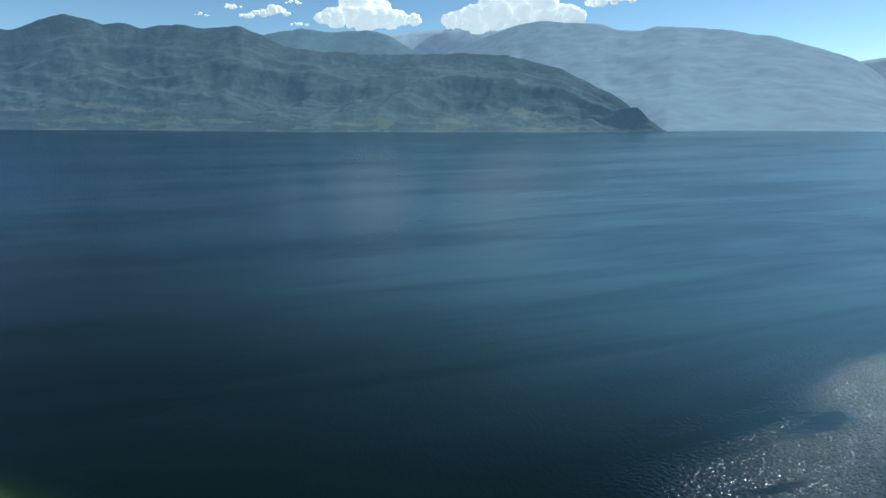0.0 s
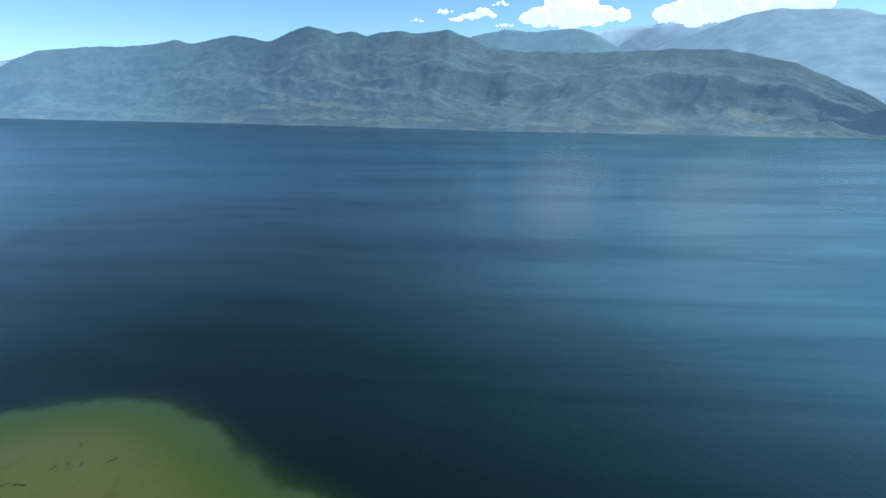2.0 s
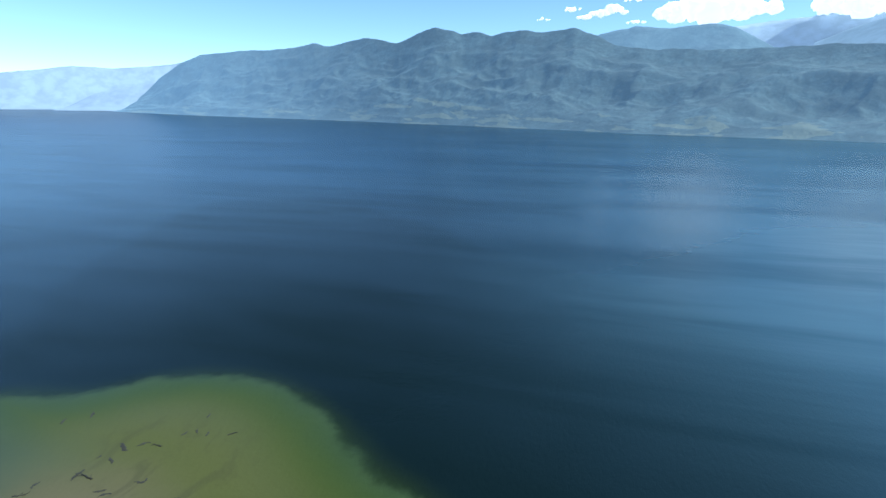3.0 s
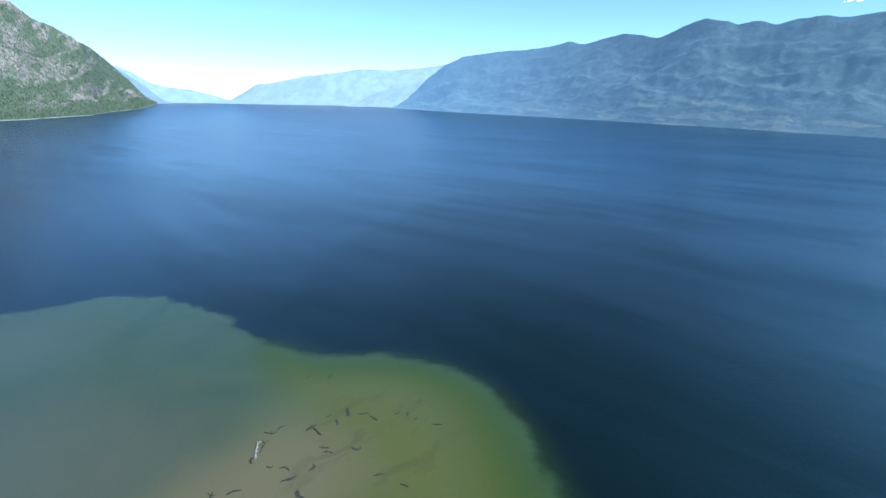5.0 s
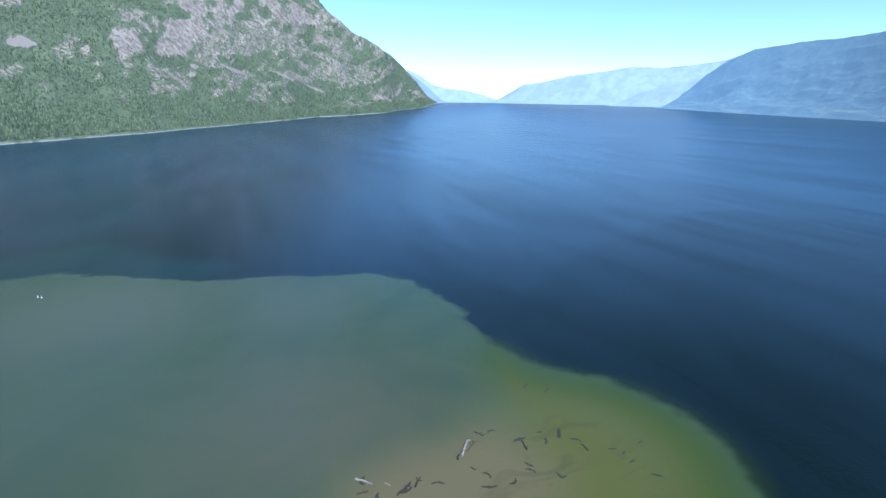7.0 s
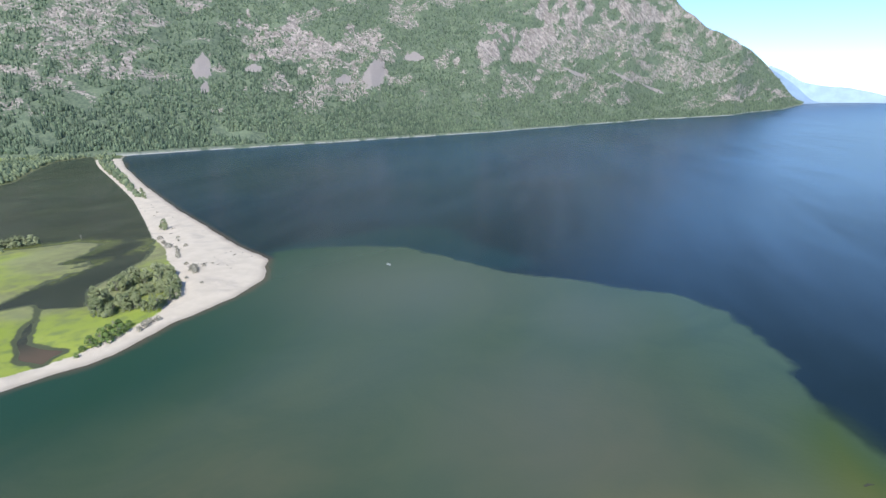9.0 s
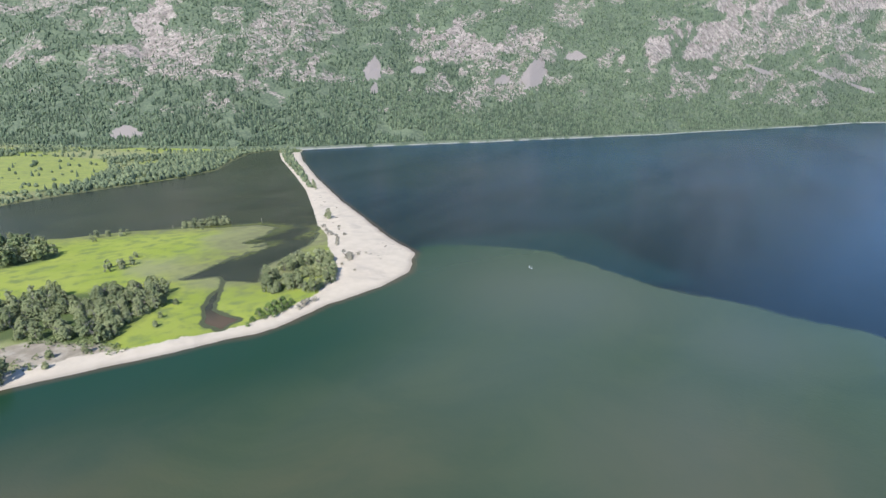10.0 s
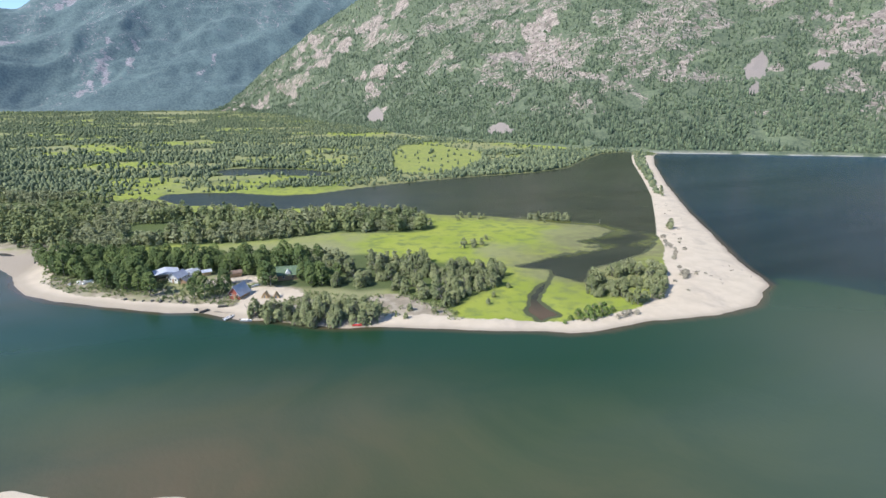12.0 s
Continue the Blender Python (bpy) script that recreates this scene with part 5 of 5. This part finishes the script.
# ---- boats, driftwood and small things on the shore ----
def boat(label, place, turn, length, mat, engine=True, group="boats on the shore", name="motor_boat"):
    ob = thing(name, label, "boat", place, group, turn)
    bm = bmesh.new()
    n, rings = 9, []
    for i in range(n):
        t = i / (n - 1)
        y = -length / 2 + length * t
        b = length * .17 * (1 - max(0, (t - .45) / .55) ** 2.2) + .02
        k = .12 * t * t * length * .25
        rings.append([bm.verts.new(v) for v in ((-b, y, .62 + k), (-b * .82, y, .16 + k), (0, y, -.05 + k * 1.2), (b * .82, y, .16 + k), (b, y, .62 + k),
                                                (b * .86, y, .60 + k), (b * .7, y, .24 + k), (-b * .7, y, .24 + k), (-b * .86, y, .60 + k))])
    for p, q in zip(rings, rings[1:]):
        for j in range(9):
            bm.faces.new((p[j], p[(j + 1) % 9], q[(j + 1) % 9], q[j]))
    bm.faces.new(rings[0][::-1])
    bm.faces.new(rings[-1])
    bmesh.ops.recalc_face_normals(bm, faces=bm.faces)
    part("hull", bm, mat, ob)
    for t in (-.15, .12):
        part("bench", box(bmesh.new(), -length * .14, length * .14, length * t - .14, length * t + .14, .40, .46, .01), PLANK, ob)
    if engine:
        e = part("outboard_engine", box(bmesh.new(), -.17, .17, -length / 2 - .45, -length / 2 - .05, .45, .95, .06), HULL_DARK, ob, "black outboard engine")
        part("shaft", rod(bmesh.new(), (0, -length / 2 - .25, .5), (0, -length / 2 - .3, -.2), .06, .04), HULL_DARK, e)
        part("windscreen", prism(bmesh.new(), [(-length * .13, .62), (length * .13, .62), (length * .10, 1.0), (-length * .10, 1.0)], length * .2, length * .2 + .04), GLASS, ob)
    return ob


def raft(place, turn):
    ob = thing("raft", "red inflatable catamaran pulled onto the beach", "raft", place, turn=turn)
    for sx in (-1, 1):
        bm = bmesh.new()
        rod(bm, (sx * .8, -1.7, .3), (sx * .8, 1.5, .3), .32, .32, 10)
        rod(bm, (sx * .8, 1.5, .3), (sx * .75, 2.2, .55), .32, .12, 10)
        part("float", bm, RUBBER_RED, ob)
    for y in (-1.1, 0, 1.0):
        part("crossbar", rod(bmesh.new(), (-.95, y, .64), (.95, y, .64), .04, .04), DRIFT, ob)
    part("deck", box(bmesh.new(), -.5, .5, -.9, .8, .68, .76, .02), WHITE, ob)


def stone_mesh(seed, r, flat=.7):
    bm = bmesh.new()
    bmesh.ops.create_icosphere(bm, subdivisions=2, radius=r)
    for v in bm.verts:
        n = noise.noise(v.co / r * 1.3 + Vector((seed * 3.7, 0, 0)))
        v.co *= 1 + .35 * n
        v.co.z *= flat
    return bm


def boulder(label, x, y, r, mat, seed, group="boulders along the beach", turn=0):
    me = bpy.data.meshes.new("boulder")
    bm = stone_mesh(seed, r)
    bm.to_mesh(me)
    bm.free()
    me.materials.append(mat)
    ob = new("boulder", me)
    ob.matrix_world = pose(*on_land(x, y, r * .3), 0, 0, turn)
    return tagged(ob, label, "boulder", group)


def log(label, a, b, radius, mat, branches, seed, name="driftwood_log", group="driftwood on the shoal", reach=1.0):
    rnd = random.Random(seed)
    a, b = Vector(a), Vector(b)
    ob = thing(name, label, "log", a.lerp(b, .5), group)
    c = a.lerp(b, .5)
    part("trunk", rod(bmesh.new(), a - c, b - c, radius, radius * .55, 9, 4, radius * .5, rnd), mat, ob)
    way = (b - a)
    for k in range(branches):
        t = rnd.uniform(.1, .95)
        p = a.lerp(b, t) - c
        ang = math.atan2(way.y, way.x) + rnd.choice((-1, 1)) * rnd.uniform(.6, 1.3)
        l = rnd.uniform(.2, .45) * way.length * reach
        part("branch", rod(bmesh.new(), p, p + Vector((math.cos(ang) * l, math.sin(ang) * l, rnd.uniform(.0, .35) * l)), radius * .45, .03, 6, 2, radius * .4, rnd), mat, ob)
    return ob


def weed_clump(x, y, l, seed):
    """A ragged raft of dark weed and twigs just breaking the surface: one bent strip, thick in the middle."""
    rnd = random.Random(seed)
    bm = bmesh.new()
    a, p, rows = rnd.uniform(0, 6.28), Vector((-l * .4, 0, 0)), []
    for k in range(11):
        w = l * .16 * math.sin(math.pi * (k + .6) / 11.2) * rnd.uniform(.45, 1.4) + .05
        side = Vector((-math.sin(a), math.cos(a), 0))
        rows.append([bm.verts.new(p + side * u + Vector((0, 0, z))) for u, z in ((-w, -.08), (-w * rnd.uniform(.3, .7), .02 + rnd.uniform(0, .05)), (0, .05), (w * rnd.uniform(.3, .7), .02 + rnd.uniform(0, .05)), (w, -.08))])
        a += rnd.uniform(-.55, .55)
        p = p + Vector((math.cos(a), math.sin(a), 0)) * l * .095
    for u, v in zip(rows, rows[1:]):
        for j in range(4):
            bm.faces.new((u[j], u[j + 1], v[j + 1], v[j]))
        bm.faces.new((u[4], u[0], v[0], v[4]))
    bm.faces.new(rows[0][::-1])
    bm.faces.new(rows[-1])
    bmesh.ops.recalc_face_normals(bm, faces=bm.faces)
    me = bpy.data.meshes.new("weed_clump")
    bm.to_mesh(me)
    bm.free()
    me.materials.append(SNAG)
    ob = new("weed_clump", me)
    ob.matrix_world = pose(x, y, .0, 0, 0, rnd.uniform(0, 360))
    return tagged(ob, "ragged clump of dark weed on the shoal", "weed", "weed clumps on the shoal")


def build_shore():
    boat("white motor boat moored at the sandy shore", (-14.2, -201.2, -.05), 125, 4.8, HULL_WHITE)
    boat("white motor boat with dark engine at the shore", (-20.0, -195.6, -.05), 60, 4.5, HULL_WHITE)
    boat("dark rowing boat lying on the sand", on_land(-5.5, -211.8, .0), -60, 4.2, HULL_DARK, False, name="rowing_boat")
    boat("dark overturned-looking skiff on the sand", on_land(-12.5, -213.0, .0), 80, 3.8, HULL_DARK, False, name="rowing_boat")
    boat("white motor boat parked ashore in the yard", on_land(-27.1, -231.4, .05), 100, 4.6, HULL_WHITE)
    boat("white motor launch far out on the lake", (872, 1060, -.3), 70, 13.0, HULL_WHITE, name="motor_launch", group="boats on the lake")
    raft(on_land(-57.5, -174.2, .05), 70)
    log("long bleached log lying along the sandy shore", (-9.0, -209.5, .55), (-16.5, -204.8, .35), .22, DRIFT, 2, 1, group="driftwood on the beach")
    for k, (x, y) in enumerate(((17.5, -233.5), (14, -231.5), (10.8, -229.5), (7.4, -227.6), (3.4, -225.6), (1.8, -224.2), (21, -236), (24.5, -238.2), (-2.5, -214.6))):
        boulder("dark wet boulder on the sandy beach", x, y, .55 + .2 * (k % 3), DARK_STONE, k, turn=k * 47)
    rnd = random.Random(4)
    for k in range(22):
        x = 48 - k * 2.7 + rnd.uniform(-1, 1)
        y = -269 + k * 1.95 + rnd.uniform(-2, 3.5)
        boulder("pale grey boulder on the grassy bank", x, y, rnd.uniform(.25, .7), STONE, 20 + k, turn=rnd.uniform(0, 360))
    ob = thing("rock_pile", "heap of pale bleached rocks above the beach", "rocks", on_land(44, -269))
    for k in range(26):
        r = rnd.uniform(.4, 1.0)
        bm = stone_mesh(60 + k, r, .6)
        bmesh.ops.translate(bm, verts=bm.verts, vec=(rnd.gauss(0, 2.1), rnd.gauss(0, 1.3), r * .35))
        part("rock", bm, WHITE if k % 3 else STONE, ob)
    for k in range(26):
        t = rnd.random()
        x, y = (-232 + rnd.gauss(0, 9), -163 + rnd.gauss(0, 9)) if k % 2 else (-262 - 90 * t + rnd.gauss(0, 5), -212 - 96 * t + rnd.gauss(0, 5))
        a, l = rnd.uniform(0, 3.14), rnd.uniform(.8, 2.6)
        p = on_land(x, y, .12)
        log("weathered stick of driftwood on pale sand", (p[0] - math.cos(a) * l / 2, p[1] - math.sin(a) * l / 2, p[2]), (p[0] + math.cos(a) * l / 2, p[1] + math.sin(a) * l / 2, p[2] + .1),
            rnd.uniform(.08, .18), BARK if k % 3 else SNAG, 2, 200 + k, group="driftwood on the sandy spit")
    # the old snag on the shoal and its litter
    log("bleached driftwood log stranded on the shallow shoal", (-96.2, 44.9, .15), (-101.2, 48.3, .3), .32, DRIFT, 4, 11, reach=.5)
    log("grey stranded log with stubby branches on the shoal", (-97.2, 20.6, .12), (-94.4, 23.6, .2), .26, DRIFT, 3, 12, reach=.7)
    log("small pale log stranded in shallow water", (-93.8, 26.2, .08), (-92.6, 27.2, .12), .14, DRIFT, 1, 13)
    log("dark sodden tree root lying beside the log", (-95.6, 43.6, .05), (-97.2, 44.6, .12), .22, SNAG, 4, 14, reach=1.0)
    log("dark sodden branch lying across the sand shallows", (-97.6, 46.8, .05), (-100.2, 49.8, .1), .10, SNAG, 4, 15, reach=.8)
    # The run at x -91, y 28 to 36 stands in for a silt streak.
    snags = ((-102.8, 52.2, 2.4), (-102.4, 57.4, 2.0), (-120.3, 74.6, 2.2), (-116.9, 80.1, 2.4), (-98.2, 57.5, 3.0), (-95, 60.5, 3.6), (-94, 68.2, 3.6), (-93.2, 66.4, 2.4), (-98.7, 67.6, 1.2), (-92.7, 74.4, 2.6),
             (-89.3, 73.5, 2.4), (-87.3, 79.7, 1.6), (-83.2, 80, 1.5), (-81.1, 81.4, 1.6), (-86.3, 88.7, 1.6), (-75.8, 82.4, 2.2), (-84.9, 61.1, 2.6), (-87.6, 49.3, 2.4), (-85.6, 49.8, 3.0), (-83.6, 49.9, 2.4),
             (-91.6, 45.7, 1.2), (-87.1, 55.3, 2.2), (-89, 56.6, 2.0), (-90.9, 28.2, 3.6), (-91.3, 30.6, 3.0), (-91.7, 32.8, 3.2), (-91.6, 35.4, 2.6), (-82.6, 42.5, 4.2), (-80.8, 44.4, 3.4), (-79.6, 40.6, 3.0),
             (-92.7, 21.1, 2.4), (-90.5, 25.6, 3.4), (-88.4, 27.2, 2.6), (-96.2, 22.0, 2.6), (-72.4, 58.6, 2.0), (-66, 62, 1.8))
    for k, (x, y, l) in enumerate(snags):
        a = rnd.uniform(0, 3.14)
        dx, dy = math.cos(a) * l / 2, math.sin(a) * l / 2
        if k % 5 == 0:
            log("dark sodden snag lying in shallow water", (x - dx, y - dy, -.02), (x + dx, y + dy, .04), .13 + .03 * l, SNAG, 3, 30 + k, "snag", "snags on the shoal")
        else:
            weed_clump(x, y, l * 1.3, 80 + k)
    for x, y in ((-214, -310), (-257, -276)):
        ob = thing("post", "weathered wooden post standing in the shallows", "post", (x, y, -.6), "posts in the lagoon")
        part("pole", rod(bmesh.new(), (0, 0, 0), (.06, 0, 3.4), .14, .10, 8), BARK, ob)
        part("crosspiece", box(bmesh.new(), -.55, .65, -.05, .05, 2.9, 3.05, .01), BARK, ob)
    for x, y in ((-248.5, -78.6), (-247.2, -77.0)):
        ob = thing("buoy", "small white buoy floating on the silty water", "buoy", (x, y, 0), "buoys off the spit")
        bm = bmesh.new()
        bmesh.ops.create_uvsphere(bm, u_segments=16, v_segments=10, radius=.34, matrix=Matrix.Diagonal((1, 1, .8, 1)))
        part("float", bm, HULL_WHITE, ob)
        part("mast", rod(bmesh.new(), (0, 0, .3), (0, 0, 1.1), .05, .04), HULL_WHITE, ob)


build_shore()
